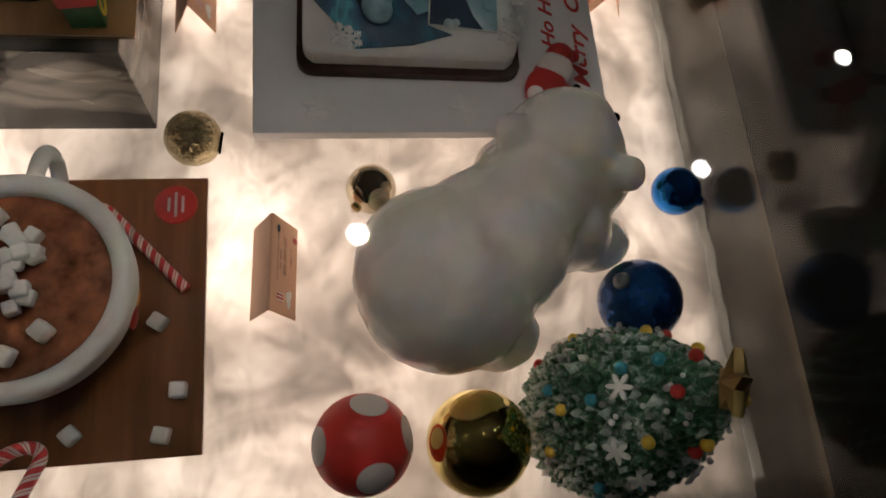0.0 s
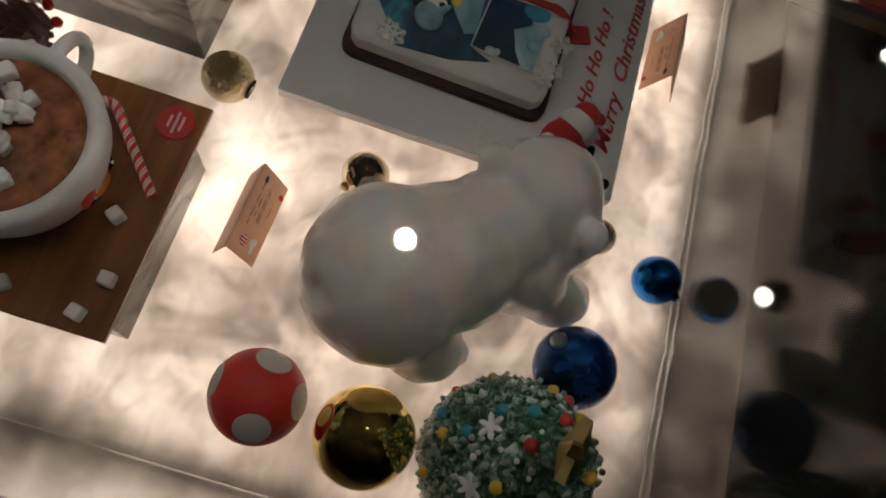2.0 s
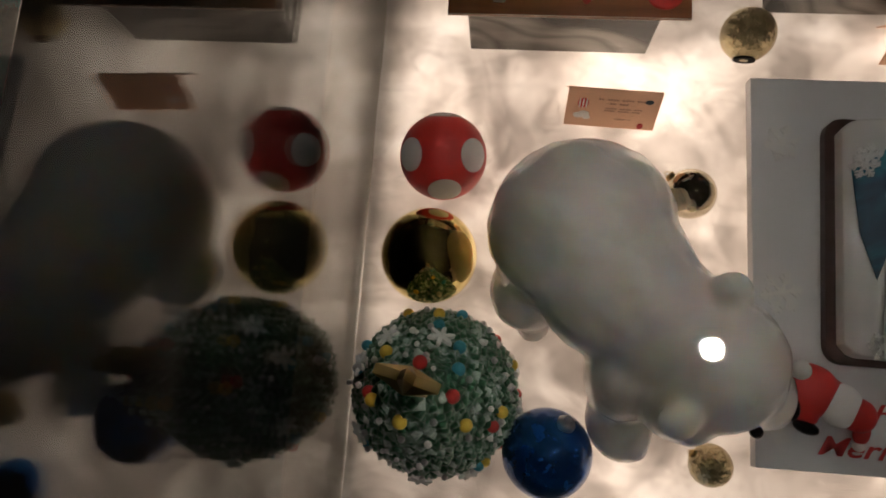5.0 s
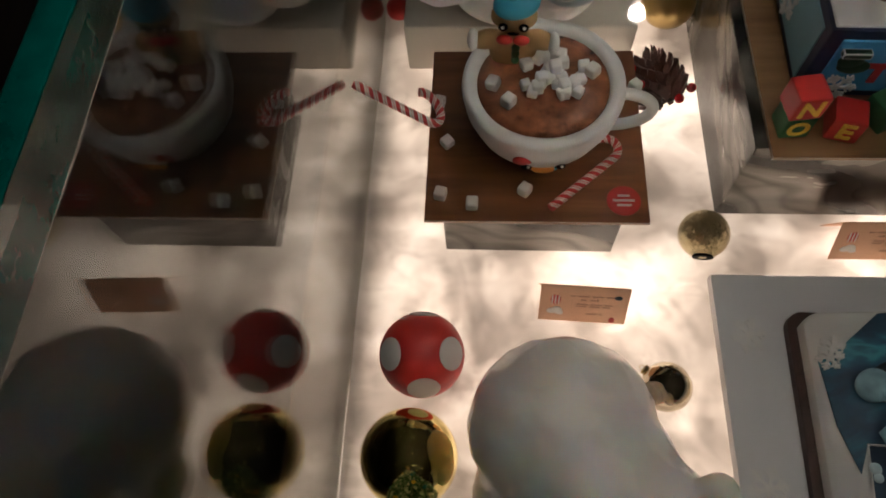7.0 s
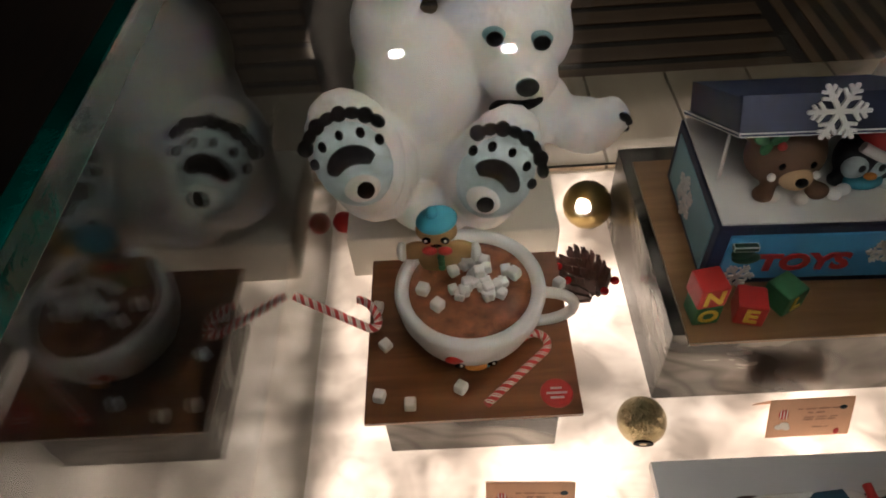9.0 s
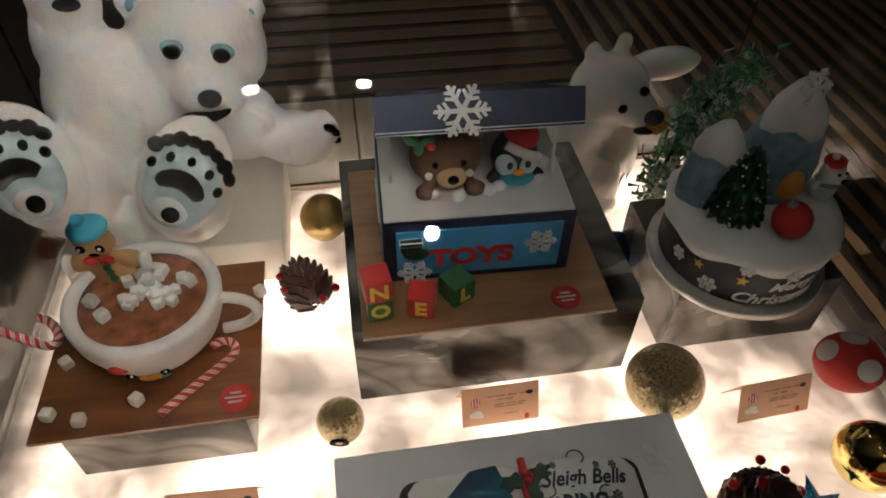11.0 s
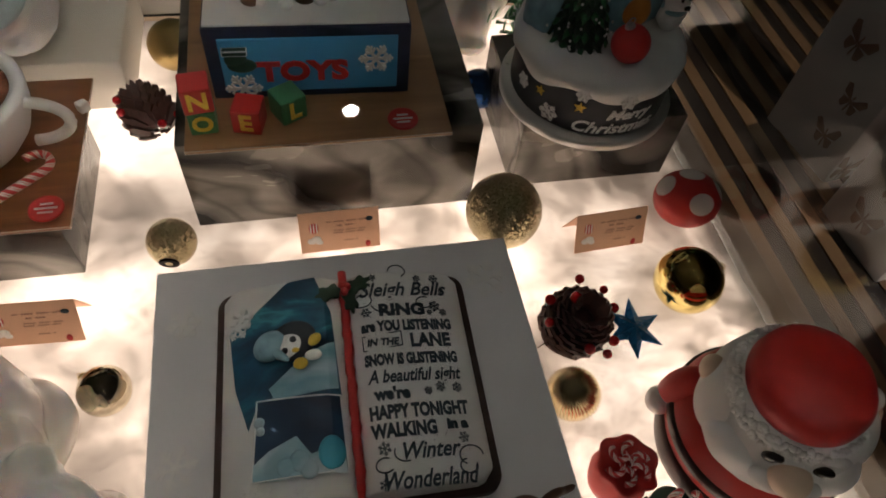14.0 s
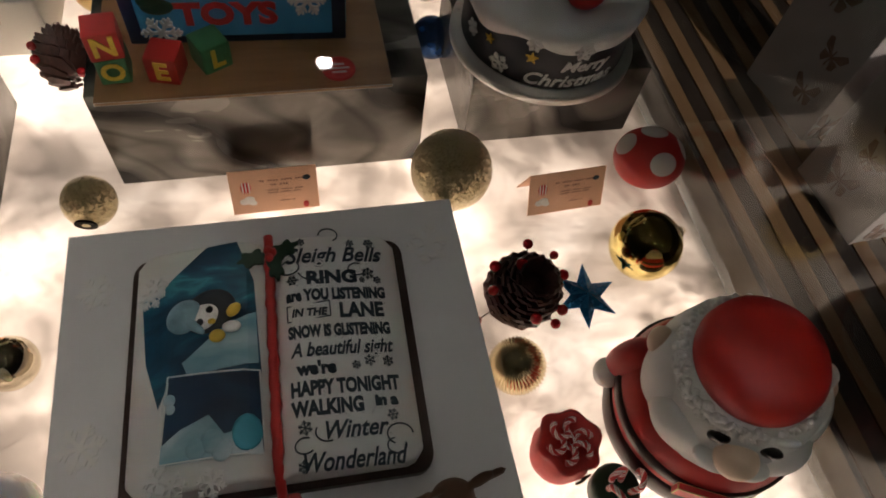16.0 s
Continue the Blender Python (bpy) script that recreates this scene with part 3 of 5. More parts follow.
def riser(lo, hi, label):
    bm = bmesh.new()
    add_box(bm, lo, hi, 0.0015)
    return solid("box_riser", bm, "marble", label, "display riser", "marble risers")


def cake_board(lo, hi, mat, label):
    bm = bmesh.new()
    add_box(bm, lo, hi, 0.0006, 1)
    for f in bm.faces:
        if f.normal.z > 0.9:
            f.material_index = 0
    return solid("cake_board", bm, [mat, "foil"], label, "cake board", "cake boards")


def marshmallow(x, y, z, s, rz):
    bm = bmesh.new()
    add_box(bm, (-s / 2, -s / 2, 0), (s / 2, s / 2, s * 0.95), s * 0.2)
    for f in bm.faces:
        f.smooth = True
    return solid("marshmallow", bm, "white", "small soft white marshmallow cube", "marshmallow", "marshmallows", at=pose(x, y, z, random.uniform(-8, 8), random.uniform(-8, 8), rz))


def hook(length, r, hook_r):
    """Centre line of a candy cane along +y with the crook turned to -x."""
    pts = [(0, length * k / 8, 0) for k in range(9)]
    pts += [(hook_r * (math.cos(radians(a)) - 1), length + hook_r * math.sin(radians(a)), 0) for a in range(15, 196, 15)]
    return pts


def candy_cane(length, r, hook_r, at, label):
    bm = bmesh.new()
    add_tube(bm, hook(length, r, hook_r), r, 12, 0, 105.0)
    return solid("candy_cane", bm, "cane", label, "candy cane", "candy canes", at=at)


# mug of hot chocolate
riser((0.091, 0.487, 0.0), (0.267, 0.660, 0.0925), "low box riser wrapped in silvery grey marbled foil")
cake_board((0.075, 0.471, 0.093), (0.286, 0.677, 0.097), "woodprint", "square cake board printed with brown wood")
MUG = (0.184, 0.577)
mug = thing("mug_cake", "white mug cake filled with hot chocolate, smiling face", "cake", at=pose(MUG[0], MUG[1], 0.097))
bm = bmesh.new()
add_lathe(bm, [(0.030, 0), (0.036, 0.002), (0.050, 0.010), (0.064, 0.028), (0.072, 0.050), (0.0745, 0.068), (0.0735, 0.0735), (0.068, 0.075), (0.063, 0.0735), (0.0605, 0.069), (0.059, 0.060), (0.03, 0.060)], 64)
part("cup", bm, "white", mug)
bm = bmesh.new()
add_lathe(bm, [(0.0595, 0.062), (0.0603, 0.068), (0.05, 0.0685), (0.03, 0.0688), (0.002, 0.0688)], 56, wobble=lambda a, r, z: (0, 0.0008 * math.sin(3 * a + r * 200)))
part("chocolate", bm, "choco", mug, "glossy swirled brown hot chocolate")
bm = bmesh.new()
hp = [(0.066 + 0.038 * math.sin(radians(a)), -0.006, 0.039 + 0.024 * math.cos(radians(a))) for a in range(0, 181, 12)]
add_tube(bm, hp, 0.0056, 14)
part("handle", bm, "white", mug)
for s in (-1, 1):
    bm = bmesh.new()
    ex = 0.002 + s * 0.0155
    add_ball(bm, (ex, -math.sqrt(0.0645 ** 2 - ex ** 2) - 0.0004, 0.029), (0.0052, 0.0022, 0.0045), 0)
    add_ball(bm, (ex + 0.0015, -math.sqrt(0.0645 ** 2 - ex ** 2) - 0.0024, 0.0308), (0.0015, 0.001, 0.0015), 1)
    part("eye", bm, ["black", "whiteink"], mug)
bm = bmesh.new()
add_ball(bm, (0.002, -0.0608, 0.0215), (0.011, 0.0045, 0.0035), 0, (25, 0, 0))
add_ball(bm, (0.006, -0.0535, 0.0125), (0.012, 0.004, 0.004), 1, (30, 0, 0))
part("beak", bm, ["orange", "teal"], mug, "orange beak with a teal bow below")
bm = bmesh.new()
add_ball(bm, (-0.018, -0.0685, 0.047), (0.0095, 0.003, 0.008), 0, (10, 0, 0))
part("blush", bm, "red", mug, "red icing patch")
random.seed(4)
for k in range(34):
    a, r = random.uniform(0, 6.28), random.uniform(0, 0.030) ** 1.0
    x, y = MUG[0] + 0.010 + r * math.cos(a) * 1.05, MUG[1] + 0.004 + r * math.sin(a) * 0.9
    marshmallow(x, y, 0.1665 + max(0, 0.016 - r * 0.6) * random.random(), random.uniform(0.0088, 0.011), random.uniform(0, 90))
for x, y, z in ((0.139, 0.573, 0.1665), (0.152, 0.553, 0.1665), (0.229, 0.587, 0.1665), (0.090, 0.497, 0.0975), (0.120, 0.487, 0.0975), (0.170, 0.502, 0.0975), (0.094, 0.557, 0.0975), (0.084, 0.605, 0.0975), (0.283, 0.625, 0.0975)):
    marshmallow(x, y, z, 0.0115, random.uniform(0, 90))
candy_cane(0.084, 0.0042, 0.013, pose(0.194, 0.484, 0.1012, 0, 0, -48), "red and white candy cane lying on the board")
bm = bmesh.new()
foot, bend, back_way = Vector((0.0048, 0.590, 0.150)), Vector((0.076, 0.568, 0.120)), Vector((-0.12, 0.97, 0.20)).normalized()
run = (bend - foot).normalized()
crook = [bend + 0.015 * (back_way * (1 - math.cos(radians(a))) + run * math.sin(radians(a))) for a in range(0, 211, 15)]
add_tube(bm, [foot.lerp(bend, k / 9) for k in range(9)] + crook, 0.0044, 12, 0, 105.0)
solid("candy_cane", bm, "cane", "red and white candy cane leaning on the glass", "candy cane", "candy canes")
seal(0.263, 0.494, 0.0972)

# gingerbread figure in the mug
bm = blob([((0, 0, 0.008), (0.0165, 0.006, 0.028)), ((0, 0, 0.047), (0.0155, 0.007, 0.0145)), ((-0.018, 0, 0.020), (0.012, 0.006, 0.008), (0, -35, 0)),
           ((0.018, 0, 0.022), (0.012, 0.006, 0.008), (0, 35, 0))], 0.002, 4)
add_ball(bm, (0.001, 0, 0.060), (0.015, 0.011, 0.008), 1, (0, -14, 0))
add_ball(bm, (-0.002, 0, 0.069), (0.0045, 0.0045, 0.0045), 1)
for s in (-1, 1):
    add_ball(bm, (s * 0.0065, -0.0085, 0.047), (0.0032, 0.0015, 0.004), 2)
    add_ball(bm, (s * 0.0068, -0.0098, 0.0485), 0.0011, 3)
    add_ball(bm, (s * 0.0055, -0.0075, 0.0315), (0.0055, 0.003, 0.004), 4)
    add_ball(bm, (s * 0.027, -0.001, 0.020), (0.004, 0.0065, 0.009), 3)
add_ball(bm, (0, -0.0085, 0.040), (0.004, 0.001, 0.0015), 2)
for z in (0.022, 0.015, 0.008):
    add_ball(bm, (0.002, -0.0072, z), 0.0028, 5)
solid("gingerbread_figure", bm, ["biscuit", "teal", "black", "whiteink", "red", "green"], "gingerbread man with a teal beanie and red bow tie", "gingerbread man",
      at=pose(0.156, 0.607, 0.168, 10, 0, -4) @ Matrix.Scale(1.33, 4))

# toy chest cake
riser((0.381, 0.535, 0.0), (0.692, 0.815, 0.1255), "large box riser wrapped in silvery grey marbled foil under toys")
cake_board((0.392, 0.522, 0.126), (0.655, 0.785, 0.130), "palewood", "square cake board printed with pale wood")
chest = thing("toy_chest_cake", "blue toy chest cake with an open navy lid", "cake", at=pose(0.523, 0.672, 0.130, 0, 0, -2))
bm = bmesh.new()
add_box(bm, (-0.099, -0.082, 0), (0.099, 0.082, 0.0835), 0.002)
part("chest_body", bm, "navy", chest)
bm = bmesh.new()
add_box(bm, (-0.097, -0.080, 0.0838), (0.097, 0.080, 0.0865), 0.0015)
part("snow_top", bm, "white", chest, "white icing snow inside the chest")
bm = bmesh.new()
add_box(bm, (-0.086, -0.0845, 0.010), (0.086, -0.0818, 0.073), 0.001)
part("front_panel", bm, "skyblue", chest, "bright blue painted front panel")
for s in (-1, 1):
    bm = bmesh.new()
    add_box(bm, (s * 0.0988 - 0.0016, -0.070, 0.009), (s * 0.0988 + 0.0016, 0.070, 0.073), 0.001)
    part("side_panel", bm, "paleblue", chest, "pale blue side panel")
    bm = bmesh.new()
    add_flake(bm, 0.026, -0.001, 0.001, 0, pose(s * 0.1010, 0.012, 0.035, 0, 90, 0))
    part("snowflake", bm, "white", chest)
bm = bmesh.new()
merge(bm, words("TOYS", 0.031, pose(-0.008, -0.0850, 0.034, 90, 0, 0), 0, 0.0012, 0.090, 0.0014))
part("lettering", bm, "red", chest, "red block letters")
for x, z, r in ((0.064, 0.048, 0.017), (-0.068, 0.016, 0.018)):
    bm = bmesh.new()
    add_flake(bm, r, -0.001, 0.001, 0, pose(x, -0.0858, z, 90, 0, 0))
    part("snowflake", bm, "white", chest)
bm = bmesh.new()
add_ball(bm, (-0.071, -0.087, 0.052), (0.011, 0.004, 0.009), 0)
add_ball(bm, (-0.066, -0.087, 0.045), (0.014, 0.004, 0.008), 0)
add_box(bm, (-0.083, -0.0915, 0.059), (-0.059, -0.0845, 0.065), 0.001, 1)
part("stocking", bm, ["darkgreen", "white"], chest, "dark green stocking with a white cuff")
bm = bmesh.new()
m = pose(0, 0.080, 0.089, -30, 0, 0) @ pose(0, -0.09, 0.004)
add_box(bm, (-0.099, -0.070, -0.002), (0.099, 0.088, 0.002), 0.001, 1, m)
add_box(bm, (-0.099, -0.070, 0.002), (0.099, -0.062, 0.034), 0.001, 0, m)
add_slab(bm, [(-0.099, -0.069), (0.099, -0.069), (0.092, 0.088), (-0.092, 0.088)], 0.0022, 0.032, 0, m)
lid = part("lid", bm, ["navy", "white"], chest, "open navy lid with a white rim")
bm = bmesh.new()
add_flake(bm, 0.026, 0, 0.003, 0, m @ pose(-0.018, -0.0705, 0.018, 90, 0, 0))
part("snowflake", bm, "white", lid)
for s in (-1, 1):
    bm = bmesh.new()
    add_tube(bm, [(s * 0.086, -0.020, 0.085), (s * 0.086, -0.012, 0.142)], 0.0018, 8)
    part("prop_stick", bm, "whiteink", chest)

bm = blob([((0, 0, 0.026), (0.035, 0.028, 0.030)), ((-0.031, 0.004, 0.050), (0.011, 0.008, 0.011)), ((0.031, 0.004, 0.050), (0.011, 0.008, 0.011)),
           ((-0.022, -0.028, 0.006), (0.011, 0.009, 0.008)), ((0.024, -0.028, 0.006), (0.011, 0.009, 0.008))], 0.003, 4)
add_ball(bm, (0.002, -0.026, 0.020), (0.014, 0.010, 0.011), 1)
add_ball(bm, (0.002, -0.036, 0.024), (0.0055, 0.004, 0.0045), 2)
for s in (-1, 1):
    add_ball(bm, (s * 0.013, -0.0245, 0.033), (0.003, 0.002, 0.0036), 2)
    add_ball(bm, (s * 0.019, -0.025, 0.022), 0.0036, 3)
for a in (20, 150, 265):
    add_ball(bm, (-0.026 + 0.008 * math.cos(radians(a)), -0.014, 0.052 + 0.006 * math.sin(radians(a))), (0.008, 0.003, 0.005), 4, (0, -a, 0))
add_ball(bm, (-0.016, -0.018, 0.050), 0.004, 5)
solid("toy_bear", bm, ["bearbrown", "muzzle", "black", "whiteink", "green", "red"], "brown icing teddy bear with holly peeping out", "toy bear", at=pose(0.494, 0.658, 0.2155) @ Matrix.Scale(1.10, 4))
bm = blob([((0, 0, 0.024), (0.024, 0.020, 0.027)), ((-0.022, -0.012, 0.006), (0.008, 0.008, 0.006)), ((0.022, -0.012, 0.006), (0.008, 0.008, 0.006))], 0.003, 3)
for s in (-1, 1):
    add_ball(bm, (s * 0.009, -0.012, 0.022), (0.012, 0.010, 0.014), 1)
    add_ball(bm, (s * 0.009, -0.0215, 0.026), (0.003, 0.002, 0.004), 0)
add_ball(bm, (0, -0.024, 0.019), (0.006, 0.004, 0.003), 2)
add_ball(bm, (0, -0.018, 0.008), (0.018, 0.010, 0.007), 3)
add_ball(bm, (0.006, 0, 0.046), (0.018, 0.016, 0.014), 4, (0, 20, 0))
add_tube(bm, [(-0.012 + 0.034 * k / 8, -0.013 - 0.004 * math.sin(k / 8 * 3.14), 0.045 - 0.018 * (k / 8)) for k in range(9)], 0.005, 8, 5)
add_ball(bm, (0.026, -0.010, 0.020), 0.007, 5)
solid("toy_penguin", bm, ["greyblack", "sole", "orange", "teal", "red", "white"], "icing penguin with a red bobble hat", "toy penguin", at=pose(0.566, 0.654, 0.2155) @ Matrix.Scale(1.05, 4))
random.seed(8)
for x, y in ((0.478, 0.632), (0.502, 0.626), (0.535, 0.630), (0.546, 0.636), (0.590, 0.640), (0.470, 0.640)):
    bm = bmesh.new()
    add_ball(bm, (0, 0, 0.005), (0.007, 0.006, 0.006), u=14, v=10)
    solid("snowball", bm, "white", "small white icing snowball", "snowball", "snowballs", at=pose(x, y - 0.008, 0.2160))


def block(x, y, z, rz, mat, letter, label, s=0.026, tip=0):
    t = thing("letter_block", label, "toy block", "letter blocks", pose(x, y, z, tip, 0, rz))
    bm = bmesh.new()
    add_box(bm, (-s / 2, -s / 2, 0), (s / 2, s / 2, s), 0.002)
    part("cube", bm, mat, t)
    bm = words(letter, s * 0.95, pose(0, -s / 2 - 0.0004, s / 2, 90, 0, 0), 0, 0.0006, None, 0.0008)
    part("letter", bm, "yellow", t)


block(0.411, 0.556, 0.1305, 4, "green", "O", "green icing block with a yellow letter")
block(0.410, 0.557, 0.157, 8, "red", "N", "red icing block stacked on the green one", 0.028)
block(0.455, 0.553, 0.1305, -14, "red", "E", "red icing block with a yellow letter", 0.028)
block(0.493, 0.565, 0.1305, 28, "green", "L", "green icing block turned on its corner", 0.028)
seal(0.607, 0.545, 0.1302)

# book cake
bm = bmesh.new()
add_box(bm, (0.40, 0.15, 0.0), (0.65, 0.39, 0.0355), 0.002)
solid("low_box", bm, "cream", "low cream box under the book cake board", "box")
cake_board((0.351, 0.100, 0.036), (0.703, 0.442, 0.048), "board", "white square cake board with pale edges")
book = thing("book_cake", "open book cake with printed pages and red spine ribbon", "cake", at=pose(0.524, 0.292, 0.048, 0, 0, -1.5) @ Matrix.Diagonal((0.915, 1, 1, 1)))


def rounded(w, h, r, n=6):
    pts = []
    for cx, cy, a0 in ((w - r, h - r, 0), (-w + r, h - r, 90), (-w + r, -h + r, 180), (w - r, -h + r, 270)):
        pts += [(cx + r * math.cos(radians(a0 + 90 * k / n)), cy + r * math.sin(radians(a0 + 90 * k / n))) for k in range(n + 1)]
    return pts


def page_height(x):
    u = abs(x) / 0.118
    return 0.0225 + 0.015 * (1 - max(0, u) ** 2.2) - 0.010 * math.exp(-(x / 0.012) ** 2)


bm = bmesh.new()
add_slab(bm, rounded(0.1275, 0.107, 0.016), 0, 0.009, 0, pose(0.0005, 0, 0))
part("cover", bm, "brownie", book, "dark chocolate brown book cover")
for s in (-1, 1):
    bm = bmesh.new()
    n = 16
    ring_lo, ring_hi = [], []
    cols = []
    for i in range(n + 1):
        x = s * (0.003 + 0.115 * i / n)
        hy = 0.101 - (0.010 * max(0, (i / n - 0.88) / 0.12) ** 2)
        col = [bm.verts.new((x, -hy, 0.008)), bm.verts.new((x, -hy, page_height(x) - 0.002)), bm.verts.new((x, -hy + 0.003, page_height(x))),
               bm.verts.new((x, hy - 0.003, page_height(x))), bm.verts.new((x, hy, page_height(x) - 0.002)), bm.verts.new((x, hy, 0.008))]
        cols.append(col)
    for a, b in zip(cols, cols[1:]):
        for k in range(5):
            f = bm.faces.new((a[k], b[k], b[k + 1], a[k + 1]))
            f.smooth = k in (1, 2, 3)
    bm.faces.new(cols[0])
    bm.faces.new(cols[-1])
    part("page_block", bm, "white", book, "cream icing page block")


def on_page(bm, lift=0.0006):
    for v in bm.verts:
        v.co.z += page_height(v.co.x) + lift
    return bm


def patch(pts, mat, name, label, lift):
    """A printed sheet laid on the curved page."""
    bm = bmesh.new()
    f = bm.faces.new([bm.verts.new((x, y, 0)) for x, y in pts])
    for k in range(5):
        bmesh.ops.bisect_plane(bm, geom=bm.verts[:] + bm.edges[:] + bm.faces[:], plane_co=(-0.02 - 0.02 * k, 0, 0), plane_no=(1, 0, 0))
    bmesh.ops.solidify(bm, geom=bm.faces[:], thickness=0.0008)
    return part(name, on_page(bm, lift), mat, book, label)


patch([(-0.112, 0.055), (-0.098, 0.062), (-0.055, 0.098), (-0.028, 0.100), (-0.014, 0.062), (-0.010, -0.02), (-0.085, -0.015), (-0.094, -0.038), (-0.106, 0.0)], "sky1", "printed_picture", "teal printed icy night sky", 0.0012)
patch([(-0.075, -0.005), (-0.040, 0.022), (-0.013, 0.032), (-0.012, -0.012), (-0.07, -0.016)], "ice", "printed_ice", "pale printed snow slope", 0.0022)
patch([(-0.085, -0.016), (-0.012, -0.020), (-0.010, -0.082), (-0.090, -0.080)], "sky2", "printed_picture", "dark blue printed winter night", 0.0030)
patch([(-0.090, -0.068), (-0.075, -0.058), (-0.052, -0.050), (-0.040, -0.066), (-0.012, -0.062), (-0.010, -0.084), (-0.090, -0.082)], "ice", "printed_ice", "pale printed snow bank", 0.0040)
bm = bmesh.new()
for k in range(4):
    a, b = [(-0.086, -0.015), (-0.011, -0.019), (-0.009, -0.083), (-0.091, -0.081)][k], [(-0.011, -0.019), (-0.009, -0.083), (-0.091, -0.081), (-0.086, -0.015)][k]
    add_tube(bm, [(a[0] + (b[0] - a[0]) * i / 6, a[1] + (b[1] - a[1]) * i / 6, 0.004) for i in range(7)], 0.0007, 6)
part("picture_border", on_page(bm), "whiteink", book)
for x, y, r in ((-0.084, -0.034, 0.005), (-0.083, -0.041, 0.004), (-0.050, -0.070, 0.009), (-0.062, -0.074, 0.008), (-0.042, -0.078, 0.008)):
    bm = bmesh.new()
    add_ball(bm, (x, y, 0.004), (r, r, 0.002), 0, u=14, v=8)
    part("printed_lump", on_page(bm), "ice", book, "pale printed snowy lump")
bm = bmesh.new()
add_ball(bm, (-0.022, -0.067, 0.004), (0.012, 0.014, 0.002), 0, u=14, v=8)
part("printed_bauble", on_page(bm), "teal", book, "printed teal blue bauble")
for x, y in ((-0.100, 0.066), (-0.092, -0.092), (-0.080, -0.098), (-0.050, -0.100), (-0.104, 0.058)):
    bm = bmesh.new()
    add_flake(bm, 0.012, 0.003, 0.0048, 0, pose(x, y, 0, 0, 0, random.uniform(0, 60)))
    part("snowflake", on_page(bm), "white", book, "white icing snow crystal")
# printed penguin picture with a knitted cap
bm = bmesh.new()
add_ball(bm, (-0.052, 0.036, 0.003), (0.023, 0.019, 0.005), 0, (0, 0, 20))
add_ball(bm, (-0.057, 0.030, 0.006), (0.015, 0.011, 0.004), 1, (0, 0, 25))
add_ball(bm, (-0.073, 0.033, 0.006), (0.016, 0.014, 0.006), 2, (0, 0, 30))
add_ball(bm, (-0.066, 0.024, 0.008), (0.014, 0.004, 0.004), 2, (0, 0, -40))
add_ball(bm, (-0.031, 0.033, 0.006), (0.007, 0.005, 0.003), 3, (0, 0, 40))
add_ball(bm, (-0.045, 0.012, 0.006), (0.007, 0.0055, 0.003), 3)
add_ball(bm, (-0.033, 0.019, 0.005), (0.008, 0.005, 0.003), 1)
add_ball(bm, (-0.049, 0.024, 0.0085), (0.0035, 0.0022, 0.002), 3)
for x, y in ((-0.051, 0.034), (-0.059, 0.024)):
    add_ball(bm, (x, y, 0.0095), (0.0032, 0.0032, 0.0012), 0)
part("penguin_picture", on_page(bm), ["greyblack", "whiteink", "iceblue", "yellow"], book, "penguin in a pale blue knitted cap")
bm = bmesh.new()
add_tube(bm, [(0.0004 * math.sin(k * 1.3), 0.106 - 0.218 * k / 30, 0.0325 - 0.025 * max(0, (k - 27) / 3)) for k in range(31)], 0.0045, 10, taper=lambda u: 1 + 0.16 * math.sin(u * 110))
part("spine_ribbon", bm, "red", book, "red twisted icing ribbon down the spine")
bm = bmesh.new()
for cx, cy, a, r in ((0.014, 0.088, 25, 0.013), (-0.014, 0.082, 195, 0.013), (0.006, 0.072, 280, 0.012)):
    pts = [(r * math.cos(radians(t)) * (1 + 0.18 * math.cos(radians(t * 6))), 0.55 * r * math.sin(radians(t)) * (1 + 0.25 * math.cos(radians(t * 6)))) for t in range(0, 360, 12)]
    add_slab(bm, pts, 0.036, 0.039, 0, pose(cx, cy, 0, 0, 0, a))
for x, y in ((0.001, 0.080), (0.004, 0.085), (0.0, 0.087)):
    add_ball(bm, (x, y, 0.041), 0.004, 1)
part("holly", bm, ["darkgreen", "red"], book, "dark holly leaves with red berries")
LINES = [("Sleigh Bells", 0.082, 0.0185, 0.090, 0.35), ("RING", 0.062, 0.0150, 0.046, 0), ("are YOU LISTENING", 0.047, 0.0125, 0.090, 0), ("IN THE", 0.0325, 0.0085, 0.032, 0.2),
         ("LANE", 0.0325, 0.0165, 0.040, 0), ("SNOW IS GLISTENING", 0.0165, 0.0125, 0.090, 0), ("A beautiful sight", 0.0020, 0.0150, 0.090, 0.3), ("we're", -0.0125, 0.0130, 0.034, 0),
         ("HAPPY TONIGHT", -0.0275, 0.0145, 0.092, 0), ("WALKING", -0.0420, 0.0145, 0.060, 0), ("in a", -0.0400, 0.0105, 0.020, 0), ("Winter", -0.0590, 0.0175, 0.052, 0.35), ("Wonderland", -0.0800, 0.0180, 0.084, 0.35)]
MID = {"IN THE": 0.037, "LANE": 0.084, "WALKING": 0.047, "in a": 0.096, "RING": 0.060, "we're": 0.040, "Winter": 0.066}
for text, y, size, width, shear in LINES:
    bm = words(text, size * 1.1, pose(MID.get(text, 0.063) - 0.004, y * 1.09 - 0.009, 0), shear, 0.0003, width, 0.0004 if shear else 0.0008)
    part("lettering", on_page(bm), "ink", book, "dark blue printed lettering")
bm = bmesh.new()
random.seed(12)
